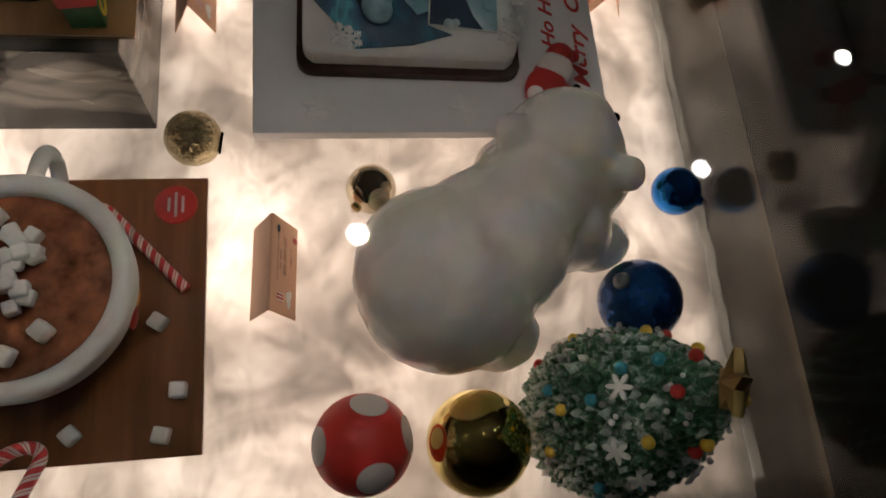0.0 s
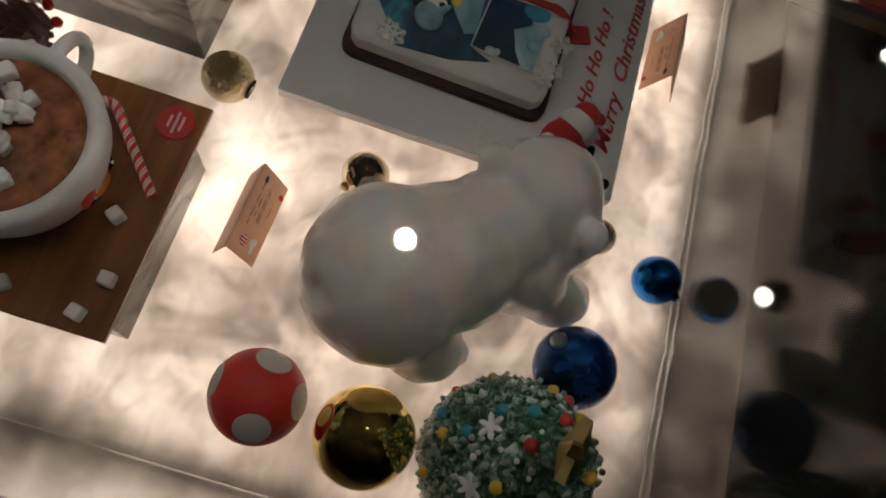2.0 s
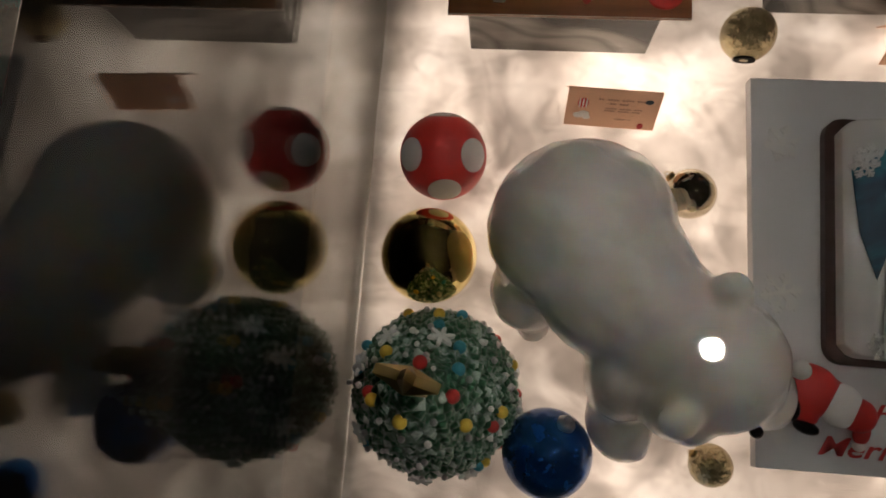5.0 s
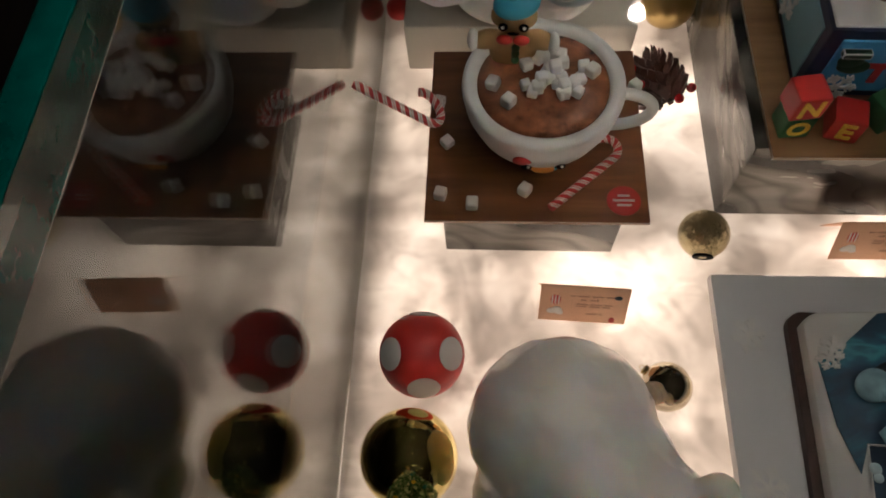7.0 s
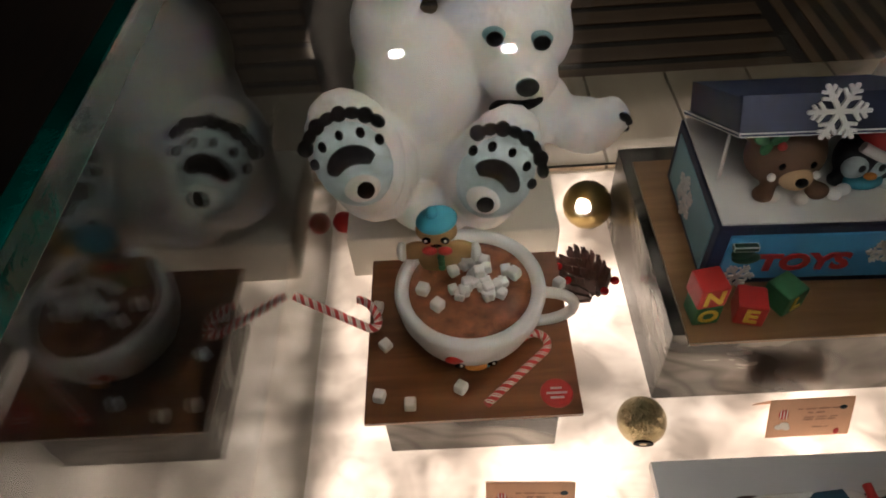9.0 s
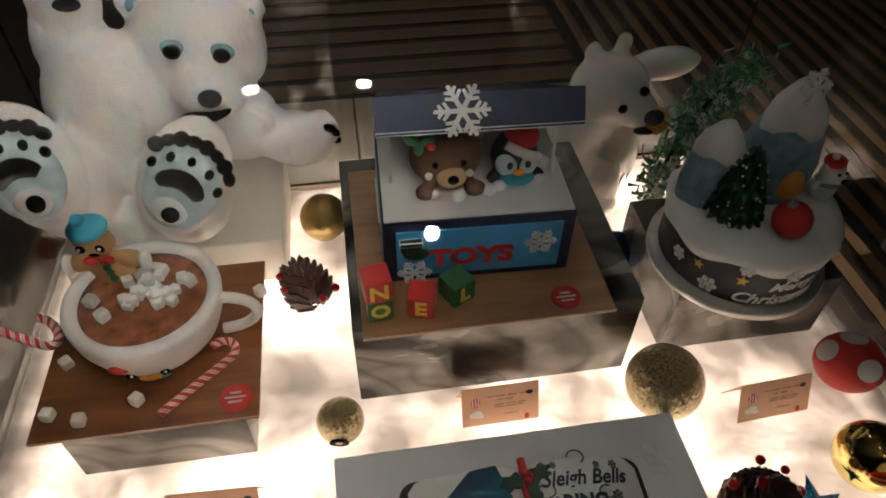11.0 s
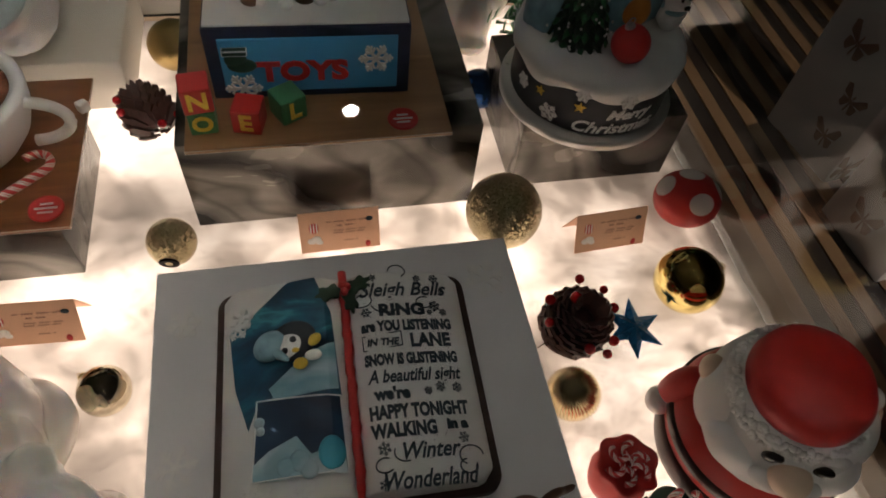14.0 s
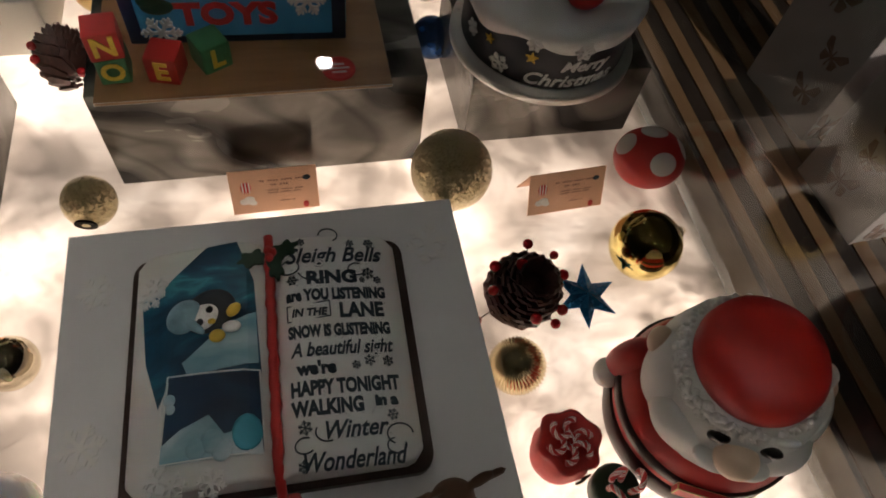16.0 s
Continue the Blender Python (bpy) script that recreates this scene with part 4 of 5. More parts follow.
for x, y, r in ((0.020, 0.092, .005), (0.034, 0.094, .004), (0.080, 0.092, .004), (0.098, 0.092, .005), (0.024, 0.060, .005), (0.094, 0.064, .006), (0.102, 0.058, .004), (0.088, 0.058, .003),
                (0.074, -0.013, .004), (0.086, -0.010, .005), (0.102, -0.011, .005), (0.027, -0.056, .006), (0.100, -0.052, .005), (0.024, -0.082, .005), (0.104, 0.080, .003)):
    add_flake(bm, r, 0, 0.0005, 0, pose(x - 0.004, y * 1.09 - 0.008, 0, 0, 0, random.uniform(0, 60)))
for k in range(70):
    x, y = random.choice(((0.02, 0.06), (0.066, -0.056), (0.06, 0.006), (0.03, 0.055), (0.085, -0.07), (0.1, 0.03)))
    add_slab(bm, [(0.0005 * math.cos(a), 0.0005 * math.sin(a)) for a in (0, 1.57, 3.14, 4.71)], 0, 0.0004, 0, pose(x + random.gauss(0, .009), y * 1.09 + random.gauss(0, .004), 0))
for cx, cy, r, a0, a1 in ((0.022, 0.072, 0.009, 90, 400), (0.045, 0.070, 0.016, 200, 330), (0.060, 0.100, 0.009, -60, 200), (0.084, 0.068, 0.008, 60, 380),
                          (0.026, -0.068, 0.008, 60, 330), (0.104, -0.066, 0.011, 0, 260), (0.045, -0.060, 0.010, 150, 300), (0.100, -0.074, 0.008, 100, 400)):
    add_tube(bm, [(cx - 0.004 + r * math.cos(radians(a)), cy * 1.09 - 0.008 + 0.75 * r * math.sin(radians(a)), 0.0002) for a in range(a0, a1, 20)], 0.0007, 5)
for a, b in (((0.014, 0.0335), (0.052, 0.0365)), ((0.014, 0.0195), (0.052, 0.0225)), ((0.014, 0.0195), (0.014, 0.0335)), ((0.052, 0.0225), (0.052, 0.0365))):
    add_tube(bm, [(*a, 0.0002), (*b, 0.0002)], 0.0006, 5)
tagged(part("printed_ornament", on_page(bm), "ink", book, "printed curls, dots and snowflakes"), kind="stuff")
# writing along the front of the board
for text, x, y, w, s in (("Ho Ho Ho !", -0.016, -0.144, 0.140, 0.020), ("Merry  Christmas", -0.021, -0.174, 0.224, 0.022)):
    bm = words(text, s, pose(x, y, 0.0006), 0.4, 0.0005, w, 0.0002)
    part("lettering", bm, "redink", book, "red piped lettering")
for x, y, r in ((0.158, 0.105, 0.024), (-0.162, 0.085, 0.018), (-0.162, -0.05, 0.02), (-0.162, -0.165, 0.012)):
    bm = bmesh.new()
    add_flake(bm, r, 0.0002, 0.0012, 0, pose(x, y, 0, 0, 0, 12))
    part("snowflake", bm, "white", book, "faint white icing snow crystal")
bm = bmesh.new()
add_box(bm, (-0.012, -0.012, 0.0), (0.012, 0.012, 0.004), 0.003, 0, pose(0.005, -0.119, 0.001, 0, 0, 20))
part("ribbon_end", bm, "red", book, "red ribbon tail")

# small figures lying on the board
bm = blob([((0, 0, 0.016), (0.030, 0.026, 0.016)), ((0.024, 0.012, 0.012), (0.010, 0.008, 0.009)), ((0.006, -0.026, 0.010), (0.013, 0.009, 0.009)), ((-0.02, -0.016, 0.01), (0.014, 0.011, 0.010))], 0.003, 4)
add_ball(bm, (0.030, -0.004, 0.018), (0.020, 0.022, 0.015), 1)
add_ball(bm, (0.048, -0.006, 0.018), (0.017, 0.017, 0.014), 0)
add_ball(bm, (0.060, -0.020, 0.010), (0.008, 0.012, 0.007), 0)
add_ball(bm, (0.062, -0.032, 0.008), 0.006, 1)
add_ball(bm, (-0.030, -0.020, 0.010), (0.010, 0.014, 0.009), 2)
add_ball(bm, (0.010, -0.036, 0.010), (0.013, 0.007, 0.009), 2)
add_ball(bm, (-0.018, 0.012, 0.026), (0.010, 0.010, 0.008), 1)
solid("santa_figurine", bm, ["red", "white", "black"], "small red and white icing figure lying on the board", "figurine", at=pose(0.390, 0.166, 0.049, 0, 0, -20) @ Matrix.Scale(0.82, 4))
bm = blob([((0, 0, 0.018), (0.017, 0.014, 0.018)), ((0, 0, 0.042), (0.015, 0.013, 0.014)), ((-0.014, 0, 0.012), (0.010, 0.010, 0.008)), ((0.014, -0.006, 0.008), (0.010, 0.012, 0.008)),
           ((-0.016, 0.002, 0.062), (0.004, 0.004, 0.012), (0, -25, 0)), ((0.017, 0.002, 0.060), (0.004, 0.004, 0.012), (0, 35, 0)), ((-0.024, 0.002, 0.066), (0.007, 0.003, 0.003), (0, 30, 0)),
           ((0.027, 0.002, 0.062), (0.008, 0.003, 0.003), (0, -20, 0)), ((-0.012, 0.002, 0.074), (0.006, 0.003, 0.003), (0, -50, 0))], 0.002, 3)
add_ball(bm, (0.004, -0.016, 0.020), (0.010, 0.006, 0.009), 1)
add_ball(bm, (0, -0.013, 0.038), (0.008, 0.006, 0.006), 2)
solid("reindeer_figurine", bm, ["bearbrown", "yellow", "muzzle"], "brown icing reindeer with antlers and a yellow scarf", "figurine", at=pose(0.640, 0.152, 0.048, 0, 0, 10) @ Matrix.Scale(1.12, 4))
# round christmas cake on its riser
riser((0.746, 0.552, 0.0), (0.946, 0.715, 0.0985), "box riser in silvery grey marbled foil under the round cake")
CC = (0.832, 0.605)
bm = bmesh.new()
add_lathe(bm, [(0.098, 0), (0.1, 0.002), (0.1, 0.010), (0.098, 0.012), (0.001, 0.012)], 64)
solid("round_cake_board", bm, "foil", "thick round silver cake board", "cake board", at=pose(*CC, 0.099))
cake = thing("christmas_cake", "round black cake with a snowy mountain scene on top", "cake", at=pose(*CC, 0.111))
bm = bmesh.new()
add_lathe(bm, [(0.086, 0), (0.0885, 0.002), (0.0885, 0.062), (0.086, 0.066), (0.001, 0.066)], 64)
part("cake_drum", bm, "greyblack", cake, "black icing cake side")


def drip(a, r, z):
    """Icing that runs down in tongues at the rim and lies lumpy on top."""
    if z < 0.056:
        return 0.0012 * math.sin(a * 9), -0.006 * (0.5 + 0.5 * math.sin(a * 4 + 0.6)) - 0.003 * math.sin(a * 7 + 1)
    lump = noise.noise(Vector((r * math.cos(a) * 55, r * math.sin(a) * 55, 2.0)))
    return 0.003 * lump * (r > 0.085), 0.0035 * lump * (r > 0.03)


bm = bmesh.new()
add_lathe(bm, [(0.0886, 0.0525), (0.0925, 0.0545), (0.0945, 0.064), (0.090, 0.071), (0.080, 0.073), (0.068, 0.0735), (0.055, 0.074), (0.04, 0.0735), (0.02, 0.0735), (0.001, 0.0735)], 96, wobble=drip)
part("snow_icing", bm, "white", cake, "white icing snow flowing over the rim")
bm = bmesh.new()
for text, z, s, w in (("Merry", 0.0305, 0.018, 0.054), ("Christmas", 0.012, 0.021, 0.098)):
    t = words(text, s, pose(0, 0, 0), 0.3, 0.0005, w, 0.0004)
    for v in t.verts:
        a = radians(-90) + (v.co.x + (0.012 if text == "Merry" else 0)) / 0.0895
        r, h = 0.0893 + v.co.z, z + v.co.y
        v.co = (r * math.cos(a), r * math.sin(a), h)
    merge(bm, t)
part("lettering", bm, "whiteink", cake, "white painted lettering")
for deg, z, r, mat in ((-138, 0.016, 0.011, "white"), (-118, 0.037, 0.007, "yellow"), (-22, 0.030, 0.010, "white"), (-148, 0.036, 0.006, "yellow"), (-165, 0.030, 0.009, "white"), (-88, 0.053, 0.010, "white"), (-118, 0.056, 0.008, "white")):
    bm = bmesh.new()
    m = pose(0.0895 * math.cos(radians(deg)), 0.0895 * math.sin(radians(deg)), z, 90, 0, deg + 90)
    if mat == "yellow":
        add_slab(bm, star_pts(5, r, r * 0.42), 0, 0.0015, 0, m)
    else:
        add_flake(bm, r, 0.003 if z > 0.05 else 0, 0.0055 if z > 0.05 else 0.0015, 0, m)
    part("star" if mat == "yellow" else "snowflake", bm, mat, cake)
random.seed(3)
for nm, x, y, r, h in (("mountain", 0.030, 0.036, 0.043, 0.122), ("mountain", -0.046, 0.028, 0.036, 0.086)):
    bm = bmesh.new()
    ph = random.uniform(0, 6)
    add_lathe(bm, [(r, 0), (r * 0.94, h * 0.25), (r * 0.78, h * 0.55), (r * 0.52, h * 0.85), (r * 0.2, h * 0.99), (0.001, h)], 28, 0, pose(x, y, 0.072), lambda a, q, z: (q * 0.13 * math.sin(a * 3 + ph + z * 30), 0))
    mo = part(nm, bm, "iceblue", cake, "ice blue icing mountain")
    bm = bmesh.new()
    add_lathe(bm, [(r * 0.72, h * 0.66), (r * 0.70, h * 0.72), (r * 0.56, h * 0.86), (r * 0.24, h * 1.02), (0.001, h * 1.04)], 28, 0, pose(x, y, 0.072),
              lambda a, q, z: (q * 0.13 * math.sin(a * 3 + ph + z * 30), -h * 0.24 * (0.5 + 0.5 * math.sin(a * 5)) if z < h * 0.7 else 0))
    part("snow_cap", bm, "white", mo, "dripping white icing snow cap")
bm = bmesh.new()
add_flake(bm, 0.020, -0.0015, 0.0015, 0, pose(0.032, 0.026, 0.196, 70, 0, 10))
part("snowflake", bm, "white", cake, "white snow crystal on the peak")


def leaf_cone(bm, h, r, rows, per, size, mats, curve):
    """Rows of pointed icing leaves, overlapping, round a tapering cone."""
    for j in range(rows):
        u = (j + 0.5) / rows
        rr, z = r * curve(u), h * u
        n = max(5, int(per * curve(u)))
        for k in range(n):
            a = 2 * math.pi * (k + 0.5 * (j % 2)) / n + random.gauss(0, 0.05)
            s = size * random.uniform(0.85, 1.2)
            tilt = random.gauss(22, 6)
            m = pose(rr * math.cos(a), rr * math.sin(a), z) @ pose(0, 0, 0, 0, 0, math.degrees(a)) @ pose(0, 0, 0, 0, 90 - tilt, random.gauss(0, 14))
            base = len(bm.verts)
            pts = [(-s * 0.5, 0, 0), (0.05 * s, -s * 0.46, 0.06 * s), (s * 0.9, 0, s * 0.16), (0.05 * s, s * 0.46, 0.06 * s), (-0.05 * s, 0, s * 0.36), (0.50 * s, 0, s * 0.36)]
            v = [bm.verts.new(m @ Vector(p)) for p in pts]
            pick = random.choices(range(len(mats)), mats)[0]
            for f in ((0, 1, 4), (3, 0, 4), (1, 5, 4), (3, 4, 5), (1, 2, 5), (2, 3, 5), (0, 3, 2, 1)):
                q = bm.faces.new([v[i] for i in f])
                q.material_index, q.smooth = pick, True


small = thing("small_icing_tree", "small dark green icing tree with silver pearls", "icing tree", at=pose(CC[0] - 0.032, CC[1] - 0.010, 0.184))
bm = bmesh.new()
leaf_cone(bm, 0.082, 0.029, 12, 18, 0.010, (0.8, 0.2), lambda u: (1 - u) ** 0.75 * 0.95 + 0.05)
add_lathe(bm, [(0.026, 0), (0.023, 0.025), (0.013, 0.058), (0.001, 0.086)], 16)
part("leaves", bm, ["darkgreen", "green"], small)
bm = bmesh.new()
for k in range(55):
    u, a = random.random() * 0.92, random.uniform(0, 6.28)
    r = 0.034 * (1 - u) ** 0.75 + 0.003
    add_ball(bm, (r * math.cos(a), r * math.sin(a), 0.082 * u + 0.003), 0.0014, u=8, v=6)
part("pearls", bm, "whiteink", small, "tiny white sugar pearls")
for x, y, r, mat, name in ((0.006, -0.052, 0.020, "red", "red icing bauble"), (0.030, 0.006, 0.019, "orange", "orange icing bauble")):
    t = thing("icing_bauble", name + " with a silver cap", "bauble", "icing baubles", pose(CC[0] + x, CC[1] + y, 0.184))
    bm = bmesh.new()
    add_ball(bm, (0, 0, r), r)
    part("ball", bm, mat, t)
    bm = bmesh.new()
    add_lathe(bm, [(0.005, 0), (0.005, 0.005), (0.004, 0.006), (0.001, 0.006)], 14, 0, pose(-0.006, 0.002, 2 * r - 0.004))
    add_tube(bm, [(-0.006 + 0.003 * math.cos(a / 10), 0.002, 2 * r + 0.005 + 0.004 * math.sin(a / 10)) for a in range(0, 63, 6)], 0.0007, 6)
    part("cap", bm, "metal", t, "silver cap and loop")
bm = blob([((0, 0, 0.013), (0.014, 0.012, 0.015)), ((0, -0.001, 0.036), (0.0145, 0.013, 0.013)), ((-0.013, 0, 0.018), (0.006, 0.006, 0.009)), ((0.013, 0, 0.016), (0.006, 0.006, 0.009)), ((0, -0.012, 0.034), (0.007, 0.006, 0.005)),
           ((-0.012, 0, 0.047), (0.004, 0.003, 0.004)), ((0.012, 0, 0.047), (0.004, 0.003, 0.004))], 0.0022, 3)
add_ball(bm, (0, -0.018, 0.036), (0.004, 0.003, 0.003), 1)
for s in (-1, 1):
    add_ball(bm, (s * 0.005, -0.0125, 0.042), 0.0018, 1)
add_ball(bm, (0, 0, 0.024), (0.0145, 0.0135, 0.004), 2)
add_ball(bm, (-0.002, 0.001, 0.050), (0.012, 0.011, 0.007), 3)
add_ball(bm, (-0.006, 0.0, 0.058), 0.004, 0)
solid("snow_bear_figurine", bm, ["white", "black", "paleblue", "red"], "small white bear figure with a red hat and blue scarf", "figurine", at=pose(CC[0] + 0.072, CC[1] - 0.004, 0.184, 0, 0, 10))


# ---- tent cards ----
def tent_card(x, y, rz):
    t = thing("tent_card", "peach folded place card with small print", "place card", "tent cards", pose(x, y, 0.0, 0, 0, rz))
    w, h, d = 0.0435, 0.044, 0.020
    bm = bmesh.new()
    for s in (-1, 1):
        a = [bm.verts.new(p) for p in ((-w, s * d, 0), (w, s * d, 0), (w, s * 0.0006, h), (-w, s * 0.0006, h))]
        b = [bm.verts.new(p) for p in ((-w, s * (d - 0.0009), 0), (w, s * (d - 0.0009), 0), (w, 0, h - 0.0015), (-w, 0, h - 0.0015))]
        bm.faces.new(a)
        bm.faces.new(b[::-1])
        for k in range(4):
            bm.faces.new((a[k], b[k], b[(k + 1) % 4], a[(k + 1) % 4]))
    part("folded_sheet", bm, "card", t)
    m = pose(0, -d, 0, math.degrees(math.atan2(h, d)), 0, 0)
    bm = bmesh.new()
    for u, v, l, q in ((0.008, 0.036, 0.044, 0.0009), (0.006, 0.031, 0.018, 0.0009), (0.010, 0.025, 0.038, 0.0006), (0.010, 0.022, 0.034, 0.0006), (0.012, 0.012, 0.016, 0.0006)):
        n = int(l / 0.0026)
        for k in range(n):
            if (k * 7 + int(v * 1000)) % 5:
                x0 = u - l / 2 + k * l / n
                add_box(bm, (x0, v - q, 0.0002), (x0 + l / n * 0.72, v + q, 0.0006), 0, 0, m)
    tagged(part("small_print", bm, "print", t, "rows of small brown print"), kind="stuff")
    def printed(name, mats, balls, label):
        bm = bmesh.new()
        for c, r, mat in balls:
            add_ball(bm, c, r, mat, u=12, v=6)
        bmesh.ops.transform(bm, matrix=m, verts=bm.verts)
        part(name, bm, mats, t, label)

    printed("printed_balloon", ["redink", "whiteink"], [((-0.028, 0.030, 0.0003), (0.0056, 0.0066, 0.0005), 0)] + [((-0.028 + k * 0.0032, 0.030, 0.0006), (0.0008, 0.0062, 0.0005), 1) for k in (-1, 0, 1)], "printed red striped hot air balloon")
    printed("printed_cloud", "whiteink", [((a, b, 0.0003), (r, r * 0.75, 0.0005), 0) for a, b, r in ((-0.031, 0.014, 0.005), (-0.026, 0.016, 0.0055), (-0.023, 0.012, 0.004))], "printed white cloud")
    printed("printed_mark", "ink", [((0.033, 0.036, 0.0004), (0.004, 0.003, 0.0005), 0)], "small dark printed mark")
    printed("printed_mark", "redink", [((0.030, 0.005, 0.0004), (0.003, 0.004, 0.0005), 0)], "small red printed mark")
    return t


tent_card(0.2325, 0.428, -2.5)
tent_card(0.533, 0.503, 0.5)
tent_card(0.838, 0.465, 3)
tent_card(0.566, 0.060, 178)


# ---- baubles ----
def cap_at(t, r, way, mat="metal"):
    """A crown cap and wire loop at the ball's pole, pointing along way."""
    q = Vector(way).normalized().to_track_quat("Z", "Y").to_matrix().to_4x4()
    bm = bmesh.new()
    m = Matrix.Translation((0, 0, r)) @ q
    add_lathe(bm, [(r * 0.19, r * 0.965), (r * 0.2, r * 1.09), (r * 0.17, r * 1.13), (0.0005, r * 1.13)], 16, 0, m, lambda a, q2, z: (0.0003 * math.sin(a * 12), 0))
    pts = [m @ Vector((r * 0.09 * math.cos(a), 0, r * 1.19 + r * 0.10 * math.sin(a))) for a in [k * 0.5236 for k in range(13)]]
    add_tube(bm, pts, r * 0.018, 6)
    part("cap", bm, mat, t, "small metal crown cap with a wire loop")


def bauble(x, y, r, mat, label, way=None, dots=None, ribs=0, capmat="metal", z=0.0):
    t = thing("bauble", label, "bauble", "christmas baubles", pose(x, y, z))
    bm = bmesh.new()
    if ribs:
        prof = [(max(0.0005, r * math.sin(math.pi * k / 28)), -r * math.cos(math.pi * k / 28)) for k in range(29)]
        pole = Vector((-0.35, -0.10, 0.93)).to_track_quat("Z", "Y").to_matrix().to_4x4()
        add_lathe(bm, prof, ribs * 6, 0, pose(0, 0, r) @ pole, lambda a, q, z: (0.035 * q * math.cos(a * ribs), 0))
    else:
        add_ball(bm, (0, 0, r), r, u=48, v=32)
    part("ball", bm, mat, t)
    for d in dots or ():
        d = Vector(d).normalized()
        bm = bmesh.new()
        q = d.to_track_quat("Z", "Y").to_matrix().to_4x4()
        prof = [(r * 1.010 * math.sin(radians(a)), r * 1.010 * math.cos(radians(a))) for a in (22, 21, 17, 12, 6, 1)]
        add_lathe(bm, [(r * 0.99 * math.sin(radians(22)), r * 0.99 * math.cos(radians(22)))] + prof, 28, 0, Matrix.Translation((0, 0, r)) @ q)
        part("spot", bm, "felt", t, "pale grey white round spot")
    if way:
        cap_at(t, r, way, capmat)
    return t


bauble(0.075, 0.357, 0.0405, "red", "red felt ball with pale round spots", None, [(-0.70, -0.20, 0.68), (0.75, -0.14, 0.62), (0.02, 0.92, 0.38), (0.12, -0.93, 0.34), (0, 0.1, -1)])
bauble(0.069, 0.262, 0.0435, "gold", "large mirror gold glass bauble", None)
bauble(0.182, 0.097, 0.0385, "bluesatin", "large satin dark blue bauble", (0.35, 0.75, 0.75))
bauble(0.296, 0.030, 0.0245, "blueshine", "small shiny bright blue bauble", (-0.5, -0.6, 0.3), capmat="blueshine")
bauble(0.324, 0.096, 0.0185, "goldglit", "tiny gold glitter covered bauble", (-0.8, 0.45, 0.2), capmat="goldmatt")
bauble(0.305, 0.337, 0.0235, "silvergold", "small mirror gold glass bauble", (-0.75, 0.6, 0.1), capmat="goldmatt")
t = bauble(0.358, 0.497, 0.0255, "goldglit", "frosted gold bauble with a dark opening", None)
# closed black disc: the shade inside the neck put in as colour
bm = bmesh.new()
q = Vector((-0.1, -0.86, -0.18)).to_track_quat("Z", "Y").to_matrix().to_4x4()
add_lathe(bm, [(0.0098, 0.0225), (0.0105, 0.0252), (0.0090, 0.0256), (0.0005, 0.0250)], 24, 0, Matrix.Translation((0, 0, 0.026)) @ q)
part("neck", bm, "hole", t, "black disc for the shade in the neck opening")
bauble(0.714, 0.482, 0.0425, "goldglit", "large frosted gold glitter bauble", None)
bauble(0.893, 0.369, 0.0365, "gold", "mirror gold glass bauble", (0.9, 0.2, 0.1), capmat="goldmatt")
bauble(0.732, 0.267, 0.0262, "ribgold", "ribbed pale gold bauble", None, None, 44)
bauble(0.942, 0.482, 0.0400, "red", "squashed red felt ball with pale round spots", None, [(-0.80, 0.30, 0.55), (0.05, 0.42, 0.90), (-0.02, -0.74, 0.66), (0.85, -0.1, 0.5), (0, 0, -1)]).scale = (1, 0.92, 0.78)
bauble(0.352, 0.812, 0.0330, "goldmatt", "satin gold bauble beside the cream box")
bauble(0.0168, 0.822, 0.0150, "red", "small dull red ball beside the cream box", None)
bauble(0.736, 0.700, 0.0260, "bluesatin", "satin dark blue round bauble", None)
# ---- pine cones ----
def pine_cone(x, y, r, tilt, turn, label, open_=1.0, n=90, slim=1.0, reach=1.0, spread=0.45):
    t = thing("pine_cone", label, "pine cone", "pine cones", pose(x, y, r * 0.95, 0, 0, 0))
    bm = bmesh.new()
    q = pose(0, 0, 0, tilt, 0, turn)
    for k in range(n):
        u = (k + 0.5) / n
        a = k * 2.39996
        ring = r * (0.35 + 0.65 * math.sin(math.pi * (0.12 + 0.8 * u)))
        z = r * (-0.8 + 1.75 * u)
        s = r * 0.42 * (1.1 - 0.5 * u)
        m = q @ pose(0, 0, z, 0, 0, math.degrees(a)) @ pose(ring * spread, 0, 0, 0, -35 * open_ - 30 * u, 0)
        g, w = s * reach, s * slim
        pts = [(0, -w * 0.35, 0), (g * 0.9, -w * 0.62, 0.03 * s), (g * 1.25, 0, 0.12 * s), (g * 0.9, w * 0.62, 0.03 * s), (0, w * 0.35, 0)]
        lo = [bm.verts.new(m @ Vector((p[0], p[1], p[2] - 0.12 * s))) for p in pts]
        hi = [bm.verts.new(m @ Vector((p[0], p[1], p[2] + 0.12 * s))) for p in pts]
        bm.faces.new(hi)
        bm.faces.new(lo[::-1])
        for i in range(5):
            bm.faces.new((lo[i], lo[(i + 1) % 5], hi[(i + 1) % 5], hi[i]))
    add_ball(bm, (0, 0, 0), r * 0.55, u=12, v=8)
    part("scales", bm, "cone", t)
    return t, q


def berries(t, r, spots):
    for d, s in spots:
        bm = bmesh.new()
        d = Vector(d)
        add_ball(bm, d * r, s, u=14, v=10)
        add_tube(bm, [d * r * 0.4, d * r * 0.95], 0.0006, 5, 1)
        part("berry", bm, ["berry", "twig"], t, "glossy red berry")


